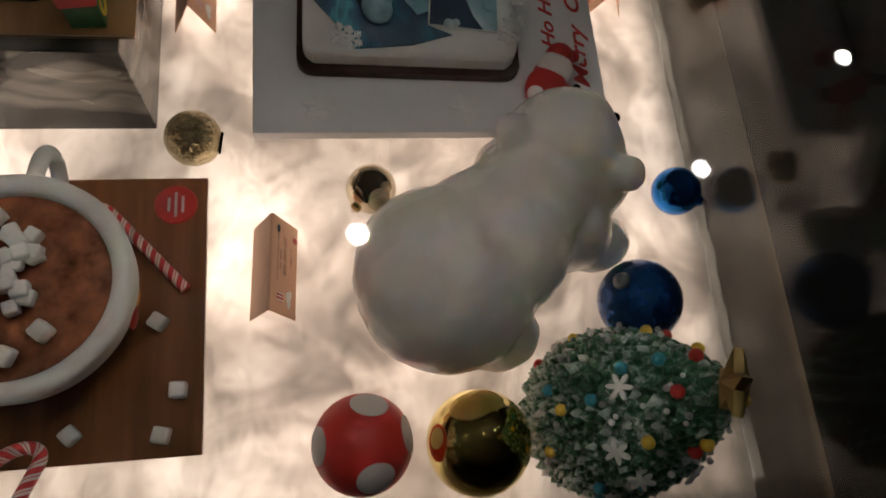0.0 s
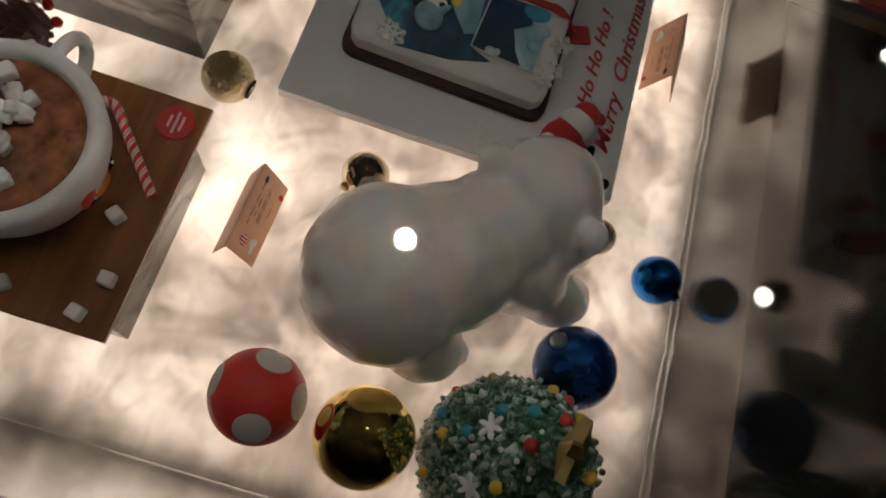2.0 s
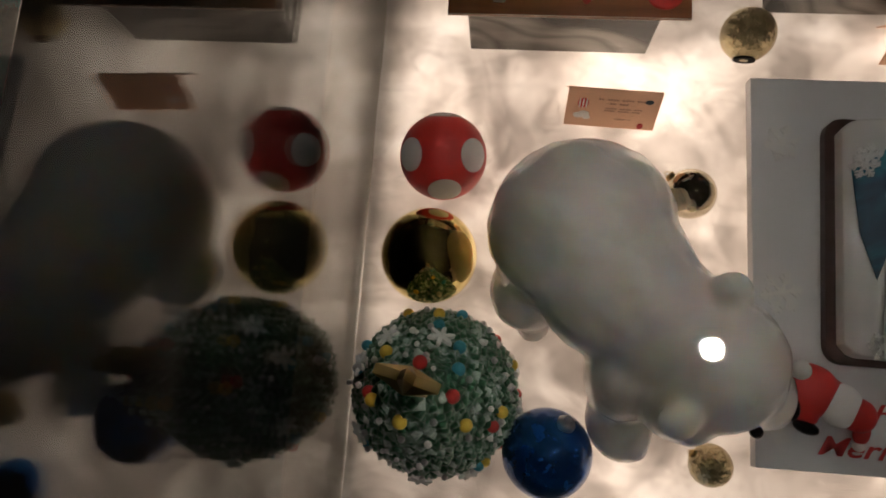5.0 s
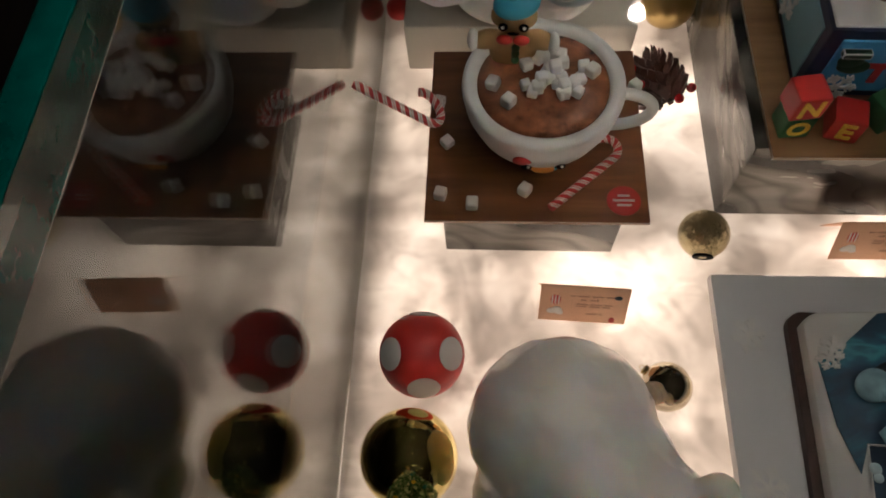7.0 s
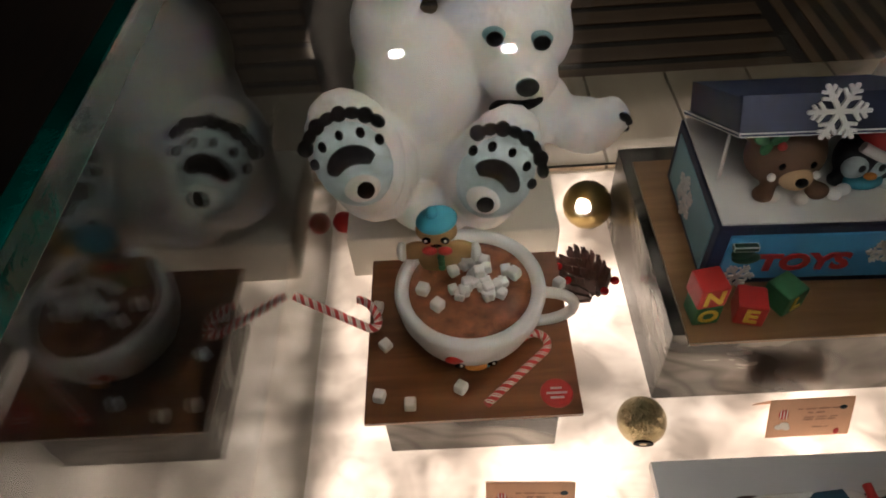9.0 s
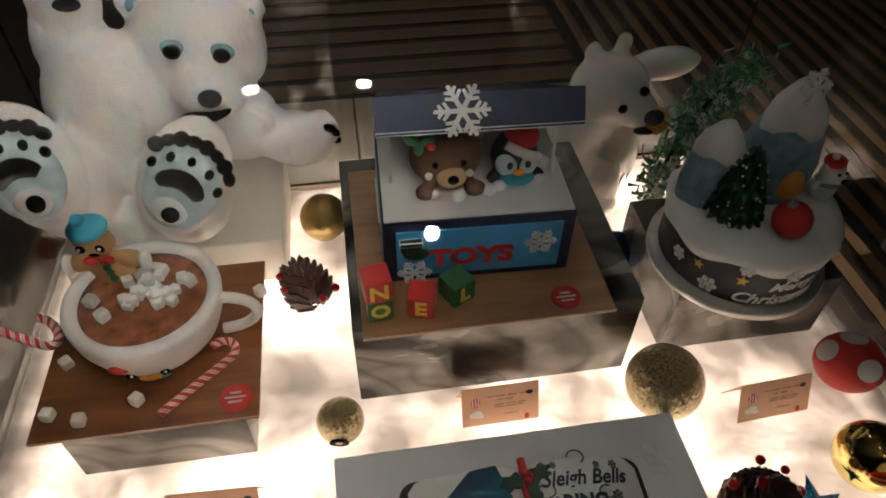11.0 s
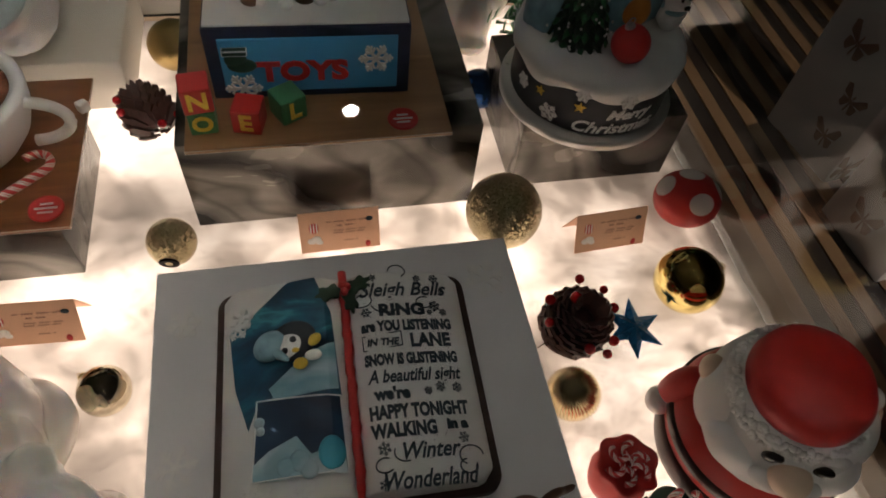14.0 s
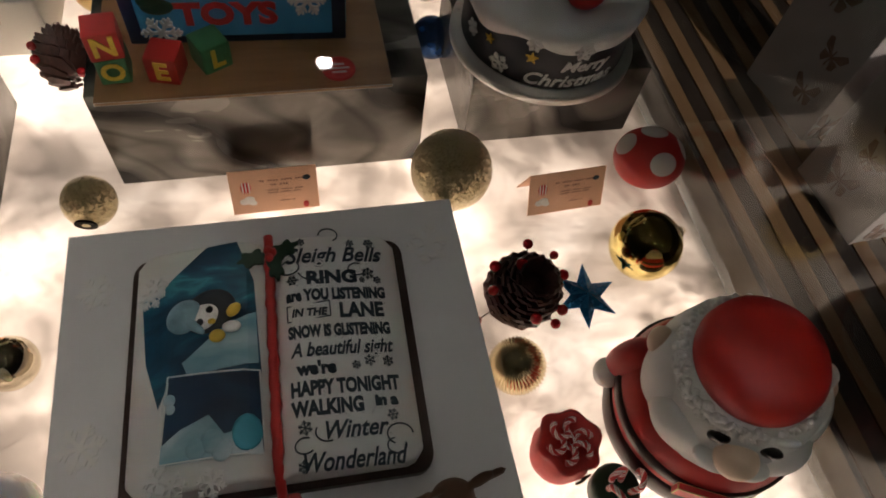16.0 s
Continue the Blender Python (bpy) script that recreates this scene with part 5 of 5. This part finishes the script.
random.seed(5)
t, q = pine_cone(0.755, 0.338, 0.035, 15, 20, "dark brown pine cone with glossy red berries", 0.8, 84, 1.25, 1.4, 0.55)
berries(t, 0.039, [((-0.75, 0.35, 0.75), 0.0055), ((-0.2, 0.15, 1.05), 0.006), ((0.2, 0.85, 0.75), 0.005), ((0.95, 0.05, 0.45), 0.0055), ((0.75, -0.75, 0.2), 0.0055), ((0.0, -0.95, 0.35), 0.0058), ((0.6, -0.95, -0.1), 0.005), ((-1.25, -0.5, -0.3), 0.0055), ((0.9, 0.65, 0.4), 0.0045), ((-0.9, -0.2, 0.6), 0.005)])
t, q = pine_cone(0.328, 0.686, 0.033, -75, 30, "open dark red brown pine cone lying on its side", 0.9, 96, 0.55, 1.35, 0.55)
berries(t, 0.036, [((-0.7, -0.5, 0.6), 0.005), ((0.5, -0.8, 0.3), 0.0055), ((0.95, -0.3, 0.2), 0.0055), ((-0.9, 0.2, 0.5), 0.005)])

bm = bmesh.new()
c = bm.verts.new((0, 0, 0.010))
b0 = bm.verts.new((0, 0, 0))
ring = [bm.verts.new((x, y, 0.002)) for x, y in star_pts(6, 0.036, 0.016, 20)]
for k in range(12):
    bm.faces.new((c, ring[k], ring[(k + 1) % 12]))
    bm.faces.new((b0, ring[(k + 1) % 12], ring[k]))
solid("star_ornament", bm, "blueglit", "blue glitter star ornament beside the pine cone", "star ornament", at=pose(0.826, 0.336, 0.006, 6, 4, 0))

# ---- icing tree with leaves ----
random.seed(21)
tree = thing("icing_tree_cake", "frosted green icing tree cake with coloured sugar balls", "cake", at=pose(0.084, 0.142, 0.0))
bm = bmesh.new()
curve = lambda u: (1.0 if u < 0.25 else max(0.05, 1 - ((u - 0.25) / 0.75) ** 1.35)) * 0.96
leaf_cone(bm, 0.235, 0.069, 33, 50, 0.0112, (0.80, 0.17, 0.03), curve)
add_lathe(bm, [(0.064, 0.002), (0.064, 0.06), (0.055, 0.11), (0.035, 0.165), (0.012, 0.215), (0.001, 0.235)], 32, 0)
part("leaves", bm, ["icedgreen", "frost", "white"], tree, "piped leaves, dark green with white frosting")
kinds = ["teal", "red", "yellow"]
for k in range(30):
    u, a = 0.04 + 0.86 * random.random() ** 1.2, random.uniform(0, 6.28)
    r = 0.067 * curve(u) + 0.0060
    bm = bmesh.new()
    add_ball(bm, (r * math.cos(a), r * math.sin(a), 0.235 * u), 0.0050, u=14, v=10)
    part("sugar_ball", bm, kinds[k % 3], tree)
for k in range(26):
    u, a = 0.03 + 0.9 * ((k * 0.387) % 1), k * 1.7
    r = 0.067 * curve(u) + 0.009
    bm = bmesh.new()
    add_ball(bm, (r * math.cos(a), r * math.sin(a), 0.235 * u), 0.0026, u=10, v=8)
    part("silver_pearl", bm, "metal", tree)
for k in range(8):
    u, a = 0.08 + 0.70 * ((k * 0.618) % 1), k * 2.39996 + 0.4
    r = 0.067 * curve(u) + 0.0085
    lean = 80 - 48 * u
    bm = bmesh.new()
    m = pose(r * math.cos(a), r * math.sin(a), 0.235 * u) @ pose(0, 0, 0, 0, 0, math.degrees(a)) @ pose(0, 0, 0, 0, lean, 0) @ pose(0, 0, 0, 0, 0, k * 40)
    outline = [(0.0105 * (0.66 + 0.34 * math.cos(6 * q)) * math.cos(q), 0.0105 * (0.66 + 0.34 * math.cos(6 * q)) * math.sin(q)) for q in [math.pi * 2 * j / 48 for j in range(48)]]
    add_slab(bm, outline, -0.0012, 0.0014, 0, m)
    part("snowflake", bm, "white", tree, "puffy white icing snow crystal")
for k in range(30):
    u, a = 0.03 + 0.85 * random.random(), random.uniform(0, 6.283)
    r = 0.067 * curve(u) + 0.0075
    bm = bmesh.new()
    add_ball(bm, (r * math.cos(a), r * math.sin(a), 0.235 * u), random.uniform(0.0018, 0.0030), u=8, v=6)
    part("sugar_crumb", bm, "white", tree)
bm = bmesh.new()
tip = pose(0.0, 0.010, 0.247, 78, 0, -14)
top = [bm.verts.new(tip @ Vector((x, y, 0.003))) for x, y in star_pts(5, 0.021, 0.0085, 90)]
low = [bm.verts.new(tip @ Vector((x, y, -0.003))) for x, y in star_pts(5, 0.021, 0.0085, 90)]
peak, root = bm.verts.new(tip @ Vector((0, 0, 0.009))), bm.verts.new(tip @ Vector((0, 0, -0.009)))
for k in range(10):
    n = (k + 1) % 10
    bm.faces.new((peak, top[k], top[n]))
    bm.faces.new((root, low[n], low[k]))
    bm.faces.new((top[k], low[k], low[n], top[n]))
part("tree_star", bm, "goldmatt", tree, "gold icing star on the tip")

# ---- big bears ----
bm = blob([((0.200, 0.284, 0.080), (0.080, 0.078, 0.078)), ((0.228, 0.245, 0.088), (0.066, 0.070, 0.066)), ((0.262, 0.212, 0.098), (0.053, 0.055, 0.054)), ((0.303, 0.180, 0.116), (0.049, 0.053, 0.046)),
           ((0.332, 0.162, 0.098), (0.032, 0.032, 0.030)), ((0.348, 0.155, 0.084), (0.022, 0.024, 0.020)), ((0.303, 0.231, 0.140), (0.016, 0.015, 0.017)), ((0.266, 0.136, 0.136), (0.016, 0.015, 0.016)),
           ((0.280, 0.150, 0.095), (0.036, 0.034, 0.040)), ((0.240, 0.170, 0.060), (0.034, 0.042, 0.056)), ((0.243, 0.132, 0.029), (0.029, 0.040, 0.027)), ((0.252, 0.116, 0.024), (0.022, 0.024, 0.022)), ((0.160, 0.238, 0.040), (0.034, 0.040, 0.040), (0, 0, -25)),
           ((0.166, 0.215, 0.018), (0.018, 0.024, 0.018)), ((0.320, 0.205, 0.040), (0.028, 0.036, 0.040)), ((0.250, 0.300, 0.035), (0.040, 0.050, 0.036))], 0.0042, 5, 0.0024)
add_ball(bm, (0.366, 0.150, 0.082), (0.007, 0.010, 0.007), 1)
for x, y in ((0.338, 0.190), (0.325, 0.132)):
    add_ball(bm, (x, y, 0.122), 0.005, 1)
solid("crawling_polar_bear", bm, ["bear", "black"], "glazed white polar bear figure crawling on the cotton", "bear figure")

bm = bmesh.new()
add_box(bm, (0.035, 0.735, 0.0), (0.302, 0.915, 0.072), 0.003)
solid("cream_box", bm, "cream", "plain cream box carrying the seated bear", "box")
bm = blob([((0.145, 0.835, 0.150), (0.092, 0.075, 0.095)), ((0.140, 0.820, 0.235), (0.075, 0.062, 0.080)), ((0.238, 0.850, 0.278), (0.078, 0.064, 0.070)), ((0.252, 0.795, 0.258), (0.042, 0.038, 0.034)),
           ((0.182, 0.862, 0.330), (0.022, 0.015, 0.022)), ((0.300, 0.864, 0.314), (0.020, 0.015, 0.021)),
           ((0.082, 0.755, 0.175), (0.052, 0.060, 0.070)), ((0.073, 0.714, 0.228), (0.050, 0.030, 0.070), (-22, -18, 0)), ((0.205, 0.755, 0.145), (0.050, 0.060, 0.058)), ((0.218, 0.716, 0.200), (0.048, 0.030, 0.068), (-22, 32, 0)),
           ((0.150, 0.740, 0.115), (0.050, 0.03, 0.032)), ((0.270, 0.825, 0.190), (0.050, 0.045, 0.045)), ((0.330, 0.815, 0.168), (0.050, 0.034, 0.032), (0, 15, 0)), ((0.362, 0.812, 0.178), (0.024, 0.024, 0.024)),
           ((0.108, 0.845, 0.290), (0.040, 0.036, 0.060)), ((0.118, 0.842, 0.345), (0.036, 0.030, 0.045)), ((0.138, 0.838, 0.378), (0.032, 0.024, 0.028))], 0.0042, 6, 0.002, 0.0016)
# soft blue shading of the feet and ears, pads, claws and face
for cx, cz, lean, s in ((0.073, 0.236, -18, -1), (0.217, 0.206, 33, 1)):
    m = pose(cx, 0.6865, cz, -27, 0, 0) @ pose(0, 0, 0, 0, lean, 0)
    add_q = lambda c, r, mat, rot=(0, 0, 0): bmesh.ops.transform(bm, matrix=m, verts=add_ball(bm, c, r, mat, rot, 16, 10))
    add_q((0, 0.004, 0.001), (0.040, 0.0135, 0.047), 2)
    add_q((0, -0.001, -0.022), (0.021, 0.011, 0.018), 0)
    add_q((0.003, -0.009, -0.026), (0.0098, 0.005, 0.0098), 1)
    arc = [(0.026 * math.cos(radians(d)), -0.004 - 0.003 * math.sin(radians(d)), -0.016 + 0.028 * math.sin(radians(d))) for d in range(34, 147, 8)]
    bmesh.ops.transform(bm, matrix=m, verts=add_tube(bm, arc, 0.0098, 12, 1, taper=lambda u: 0.62 + 0.5 * math.sin(math.pi * u) ** 0.6))
    for k in range(5):
        d = radians(30 + 120 * k / 4)
        add_q((0.041 * math.cos(d), -0.002, -0.003 + 0.036 * math.sin(d)), (0.0050, 0.0075, 0.0060), 1)
    for k in range(8):
        d = radians(36 + 108 * k / 7)
        add_q((0.049 * math.cos(d), 0.005, 0.003 + 0.049 * math.sin(d)), (0.0088, 0.010, 0.0066 + 0.002 * (k % 2)), 1, (0, -math.degrees(d) + 90, 0))
add_ball(bm, (0.256, 0.757, 0.267), (0.0128, 0.010, 0.0098), 1)
add_ball(bm, (0.245, 0.763, 0.243), (0.030, 0.014, 0.0075), 1, (0, -10, 0))
for x, y, z in ((0.224, 0.789, 0.307), (0.273, 0.789, 0.299)):
    add_ball(bm, (x, y + 0.0062, z), (0.0132, 0.007, 0.0095), 4, (0, 12, 0))
    add_ball(bm, (x, y - 0.002, z), (0.0095, 0.007, 0.0082), 1)
for x, z in ((0.182, 0.329), (0.300, 0.313)):
    add_ball(bm, (x, 0.850, z), (0.0085, 0.006, 0.0090), 4)
for k in range(4):
    add_ball(bm, (0.376 + 0.004 * (k % 2), 0.796 + 0.004 * k, 0.190 - 0.008 * k), (0.009, 0.006, 0.005), 1, (0, 30, 0))
for k in range(5):
    add_ball(bm, (0.109 + 0.011 * k, 0.813, 0.368 + 0.003 * (k % 2)), (0.0046, 0.006, 0.0052), 1)
    add_ball(bm, (0.106 + 0.014 * k, 0.817, 0.386), (0.0085, 0.008, 0.0075), 1)
add_ball(bm, (0.131, 0.811, 0.352), (0.014, 0.006, 0.0070), 1)
solid("seated_polar_bear", bm, ["fur", "black", "sole", "butterfly", "tealshade"], "large white polar bear figure sitting with raised black-padded feet", "bear figure")

bm = blob([((0.700, 0.855, 0.070), (0.058, 0.052, 0.072)), ((0.715, 0.850, 0.130), (0.046, 0.042, 0.050)), ((0.745, 0.845, 0.182), (0.054, 0.048, 0.050)), ((0.775, 0.815, 0.168), (0.030, 0.026, 0.024)),
           ((0.722, 0.862, 0.228), (0.013, 0.009, 0.016)), ((0.764, 0.868, 0.236), (0.013, 0.009, 0.016)), ((0.825, 0.868, 0.200), (0.055, 0.024, 0.022), (0, -6, 0)),
           ((0.752, 0.812, 0.045), (0.024, 0.024, 0.048), (15, 0, 0)), ((0.690, 0.812, 0.04), (0.024, 0.024, 0.04)), ((0.778, 0.842, 0.090), (0.026, 0.028, 0.060), (0, -10, 0)), ((0.748, 0.805, 0.022), (0.026, 0.024, 0.020))], 0.0045, 6, 0.0012)
add_ball(bm, (0.790, 0.790, 0.170), (0.014, 0.010, 0.011), 1)
add_ball(bm, (0.784, 0.794, 0.148), (0.016, 0.008, 0.005), 1)
for x, y, z in ((0.748, 0.799, 0.182), (0.774, 0.802, 0.203)):
    add_ball(bm, (x, y, z), 0.0065, 1)
solid("standing_bear_cub", bm, ["bear", "black"], "cream white bear cub figure raising a paw", "bear figure")
bauble(0.800, 0.806, 0.0200, "orange", "small orange bauble held by the bear cub", None, z=0.135)

# greenery behind the round cake
random.seed(9)
t = thing("pine_garland", "green garland of fir sprigs with pale stars", "garland", at=pose(0.79, 0.770, 0.0))
line = [Vector((0.010, 0.0, 0.055)), Vector((0.032, 0.0, 0.145)), Vector((0.060, 0.005, 0.200)), Vector((0.105, 0.01, 0.245))]


def along(u):
    k = min(2, int(u * 3))
    return line[k].lerp(line[k + 1], u * 3 - k)


bm = bmesh.new()
for k in range(760):
    u = random.random()
    c = along(u) + Vector((random.gauss(0, .013), random.gauss(0, .013), random.gauss(0, .013)))
    d = Vector((random.gauss(0, 1), random.gauss(0, 1), random.gauss(0.3, 1))).normalized()
    s = d.orthogonal().normalized() * 0.0028
    h = d.cross(s).normalized() * 0.0022
    a, b, e, w = [bm.verts.new(p) for p in (c - d * 0.009 + s, c - d * 0.009 - s, c + d * 0.011, c + h)]
    for f in ((a, b, e), (a, e, w), (b, w, e), (a, w, b)):
        bm.faces.new(f).material_index = int(random.random() < 0.3)
tagged(part("needles", bm, ["fir", "frost"], t, "short green fir needles"), kind="stuff")
bm = bmesh.new()
add_tube(bm, [Vector((0.004, 0.0, 0.0)), *line], 0.003, 6)
part("twig", bm, "twig", t)
for k in range(6):
    bm = bmesh.new()
    p = along(0.08 + 0.16 * k)
    add_flake(bm, 0.012, -0.001, 0.001, 0, pose(p.x, p.y - 0.016, p.z, 65, 10, 20 - 6 * k))
    part("star", bm, "white", t, "pale snow star")

# ---- santa cake and sweets ----
SC = (0.884, 0.201)
bm = bmesh.new()
add_lathe(bm, [(0.074, 0), (0.080, 0.004), (0.0825, 0.014), (0.0825, 0.026), (0.080, 0.032), (0.060, 0.034)], 56, 1)
add_lathe(bm, [(0.079, 0.028), (0.080, 0.040), (0.078, 0.056), (0.072, 0.074), (0.060, 0.086)], 56, 0)
add_lathe(bm, [(0.079, 0.042), (0.0815, 0.043), (0.0810, 0.053), (0.0780, 0.054)], 56, 1)
add_lathe(bm, [(0.058, 0.062), (0.068, 0.078), (0.0675, 0.100), (0.062, 0.125), (0.050, 0.136), (0.03, 0.14)], 56, 3)
for c, r, mat, rot in (((0.000, -0.036, 0.117), (0.040, 0.0265, 0.020), 2, (18, 0, 0)), ((0.000, -0.022, 0.080), (0.062, 0.050, 0.034), 3, (14, 0, 0)), ((-0.030, -0.036, 0.088), (0.034, 0.030, 0.026), 3, (0, 20, 0)), ((0.030, -0.036, 0.088), (0.034, 0.030, 0.026), 3, (0, -20, 0)),
                       ((-0.050, -0.006, 0.096), (0.022, 0.034, 0.040), 3, (0, 0, 0)), ((0.050, -0.006, 0.096), (0.022, 0.034, 0.040), 3, (0, 0, 0)),
                       ((0, -0.068, 0.106), (0.0170, 0.0160, 0.0145), 2, (0, 0, 0)), ((-0.013, -0.068, 0.094), (0.017, 0.010, 0.008), 3, (0, 18, 0)), ((0.013, -0.068, 0.094), (0.017, 0.010, 0.008), 3, (0, -18, 0)), ((-0.066, 0.010, 0.108), (0.010, 0.012, 0.014), 2, (0, 0, 0)), ((0.066, 0.010, 0.108), (0.010, 0.012, 0.014), 2, (0, 0, 0)),
                       ((-0.0195, -0.0605, 0.119), (0.0084, 0.005, 0.0096), 4, (24, 0, 0)), ((0.0195, -0.0605, 0.119), (0.0084, 0.005, 0.0096), 4, (24, 0, 0)),
                       ((-0.021, -0.0555, 0.1325), (0.013, 0.005, 0.004), 3, (0, 12, 0)), ((0.021, -0.0555, 0.1325), (0.013, 0.005, 0.004), 3, (0, -12, 0)),
                       ((-0.074, 0.012, 0.062), (0.015, 0.016, 0.034), 0, (0, 18, 0)), ((-0.086, 0.006, 0.034), (0.013, 0.014, 0.013), 3, (0, 0, 0)), ((0.078, 0.000, 0.055), (0.013, 0.016, 0.030), 0, (0, -18, 0))):
    add_ball(bm, c, r, mat, rot, 28, 18)
for x in (-0.018, 0.021):
    add_ball(bm, (x, -0.0655, 0.1215), 0.0022, 3, u=8, v=6)
random.seed(2)
tilt = pose(-0.006, -0.006, 0.138, 5, 0, 0) @ Matrix.Scale(0.95, 4)
for k in range(620):
    a, z = random.uniform(0, 6.283), random.uniform(-0.017, 0.008)
    rr = 0.0545 + 0.0035 * (1 - ((z + 0.004) / 0.013) ** 2) + random.uniform(-.0012, .0012)
    add_ball(bm, tilt @ Vector((rr * math.cos(a), rr * math.sin(a), z)), random.uniform(0.0020, 0.0034), 3, u=8, v=6)
add_lathe(bm, [(0.046, -0.020), (0.054, -0.017), (0.058, -0.004), (0.055, 0.007), (0.046, 0.010)], 48, 3, tilt)
add_lathe(bm, [(0.050, 0.004), (0.0515, 0.012), (0.0500, 0.025), (0.044, 0.034), (0.030, 0.039), (0.001, 0.0405)], 48, 0, tilt)
add_tube(bm, [tilt @ Vector((-0.022 + 0.066 * k / 12, 0.040 - 0.058 * math.sin(k / 12 * 2.4), 0.028 + 0.008 * math.sin(k / 12 * 3.1) - 0.026 * (k / 12) ** 2)) for k in range(13)], 0.0045, 10, 0)
add_ball(bm, tilt @ Vector((0.050, 0.004, 0.012)), 0.011, 3)
add_box(bm, (-0.022, -0.0855, 0.040), (0.022, -0.079, 0.055), 0.001, 5)
solid("santa_cake", bm, ["red", "brownie", "skin", "white", "black", "goldmatt"], "round christmas figure cake with red hat and white beard", "cake", at=pose(*SC, 0.0, 0, 0, -27))

sack = thing("sweet_sack", "small red icing sack filled with candy canes", "icing sack", at=pose(0.753, 0.188, 0.0))
bm = bmesh.new()
add_lathe(bm, [(0.020, 0), (0.025, 0.004), (0.027, 0.016), (0.023, 0.030), (0.0195, 0.036), (0.024, 0.042), (0.027, 0.047), (0.024, 0.048), (0.018, 0.043), (0.001, 0.042)], 36, 0, None, lambda a, r, z: (0.0018 * math.sin(a * 6 + 1) * (z / 0.04), 0.002 * math.sin(a * 4) * (z > 0.03)))
part("pouch", bm, "red", sack)
for k in range(6):
    bm = bmesh.new()
    a = k * 1.05
    add_tube(bm, [Vector((0.012 * math.cos(a) + 0.007 * math.cos(b / 10 + a), 0.012 * math.sin(a) + 0.007 * math.sin(b / 10 + a), 0.047 + 0.002 * (k % 3))) for b in range(0, 36, 5)], 0.0026, 8, 0, 120)
    part("sweet", bm, "cane", sack, "curled red and white sweet")
bm = bmesh.new()
add_tube(bm, [(0.010, -0.0265, 0.018), (0.018, -0.024, 0.020), (0.014, -0.026, 0.012), (0.006, -0.028, 0.014)], 0.0013, 6)
part("cord", bm, "bearbrown", sack, "brown cord bow")

pot = thing("candy_cane_pot", "dark green icing pot holding candy canes", "icing pot", at=pose(0.790, 0.150, 0.0))
bm = bmesh.new()
add_lathe(bm, [(0.016, 0), (0.020, 0.003), (0.021, 0.020), (0.018, 0.026), (0.001, 0.026)], 30)
part("pot", bm, "darkgreen", pot)
for k, (a, l, x, y) in enumerate(((20, 0.022, 0.004, 0.004), (120, 0.018, -0.008, 0), (250, 0.018, 0.008, -0.006))):
    bm = bmesh.new()
    add_tube(bm, [Matrix.Translation((x, y, 0.022)) @ pose(0, 0, 0, 78, 0, a) @ Vector(p) for p in hook(l, 0.003, 0.007)], 0.0027, 9, 0, 90)
    part("candy_cane", bm, "cane", pot, "small red and white candy cane")

# ---- outside the case ----
def gift_bag(x, y, w, d, h, rz, ribbon):
    t = thing("gift_bag", "white paper gift bag printed with brown butterflies", "gift bag", "gift bags", pose(x, y, -0.372, 0, 0, rz))
    bm = bmesh.new()
    add_box(bm, (-w / 2, -d / 2, 0), (w / 2, d / 2, h), 0.003)
    part("paper_body", bm, "bag", t)
    random.seed(int(x * 100))
    for k in range(7):
        bm = bmesh.new()
        front = k % 2 == 0
        u, z, s = random.uniform(-0.32, 0.32), h * (0.1 + 0.125 * k), random.uniform(0.024, 0.04)
        m = pose(u * w, -d / 2 - 0.0004, z, 90, 0, 0) if front else pose(-w / 2 - 0.0004, u * d, z, 90, 0, -90)
        m = m @ pose(0, 0, 0, 0, 0, random.uniform(-30, 30))
        for sx in (-1, 1):
            add_slab(bm, [(0.04 * sx * s, 0.05 * s), (0.75 * sx * s, 0.9 * s), (1.05 * sx * s, 0.75 * s), (0.85 * sx * s, 0.15 * s), (0.1 * sx * s, -0.05 * s)][::sx], 0, 0.0008, 0, m)
            add_slab(bm, [(0.05 * sx * s, -0.06 * s), (0.7 * sx * s, -0.05 * s), (0.65 * sx * s, -0.6 * s), (0.35 * sx * s, -0.75 * s)][::sx], 0, 0.0008, 0, m)
        add_slab(bm, [(-0.05 * s, -0.8 * s), (0.05 * s, -0.8 * s), (0.04 * s, 0.5 * s), (-0.04 * s, 0.5 * s)], 0, 0.001, 0, m)
        part("butterfly_print", bm, "butterfly", t)
    if ribbon:
        for sx in (-1, 1):
            bm = bmesh.new()
            add_tube(bm, [(-w / 2 + 0.02 + 0.05 * math.cos(a) * 0.8, -d / 2 + 0.02 + sx * 0.03 * math.sin(a), h + 0.012 + 0.02 * math.sin(a)) for a in [k * 0.5236 for k in range(13)]], 0.008, 8)
            part("ribbon_loop", bm, "pink", t, "pink ribbon loop")
    return t


gift_bag(1.62, 0.90, 0.16, 0.20, 0.36, 8, False)
gift_bag(1.60, 0.64, 0.16, 0.18, 0.30, 4, True)
# floor boards: pale strips along the side, worn boards behind
n = 0
for k in range(34):
    bm = bmesh.new()
    add_box(bm, (-0.0155, -2.4, 0), (0.0155, 2.4, 0.004), 0.001)
    ob = part("deck_strip", bm, "strip", floor)
    ob.matrix_basis = pose(1.14 + 0.068 * k, 1.2, -0.3715)
for k in range(30):
    bm = bmesh.new()
    add_box(bm, (-0.5, -0.033, 0), (0.5, 0.033, 0.004), 0.001)
    ob = part("deck_board", bm, "strip_x", floor)
    ob.matrix_basis = pose(0.58, 1.02 + 0.095 * k, -0.3715)
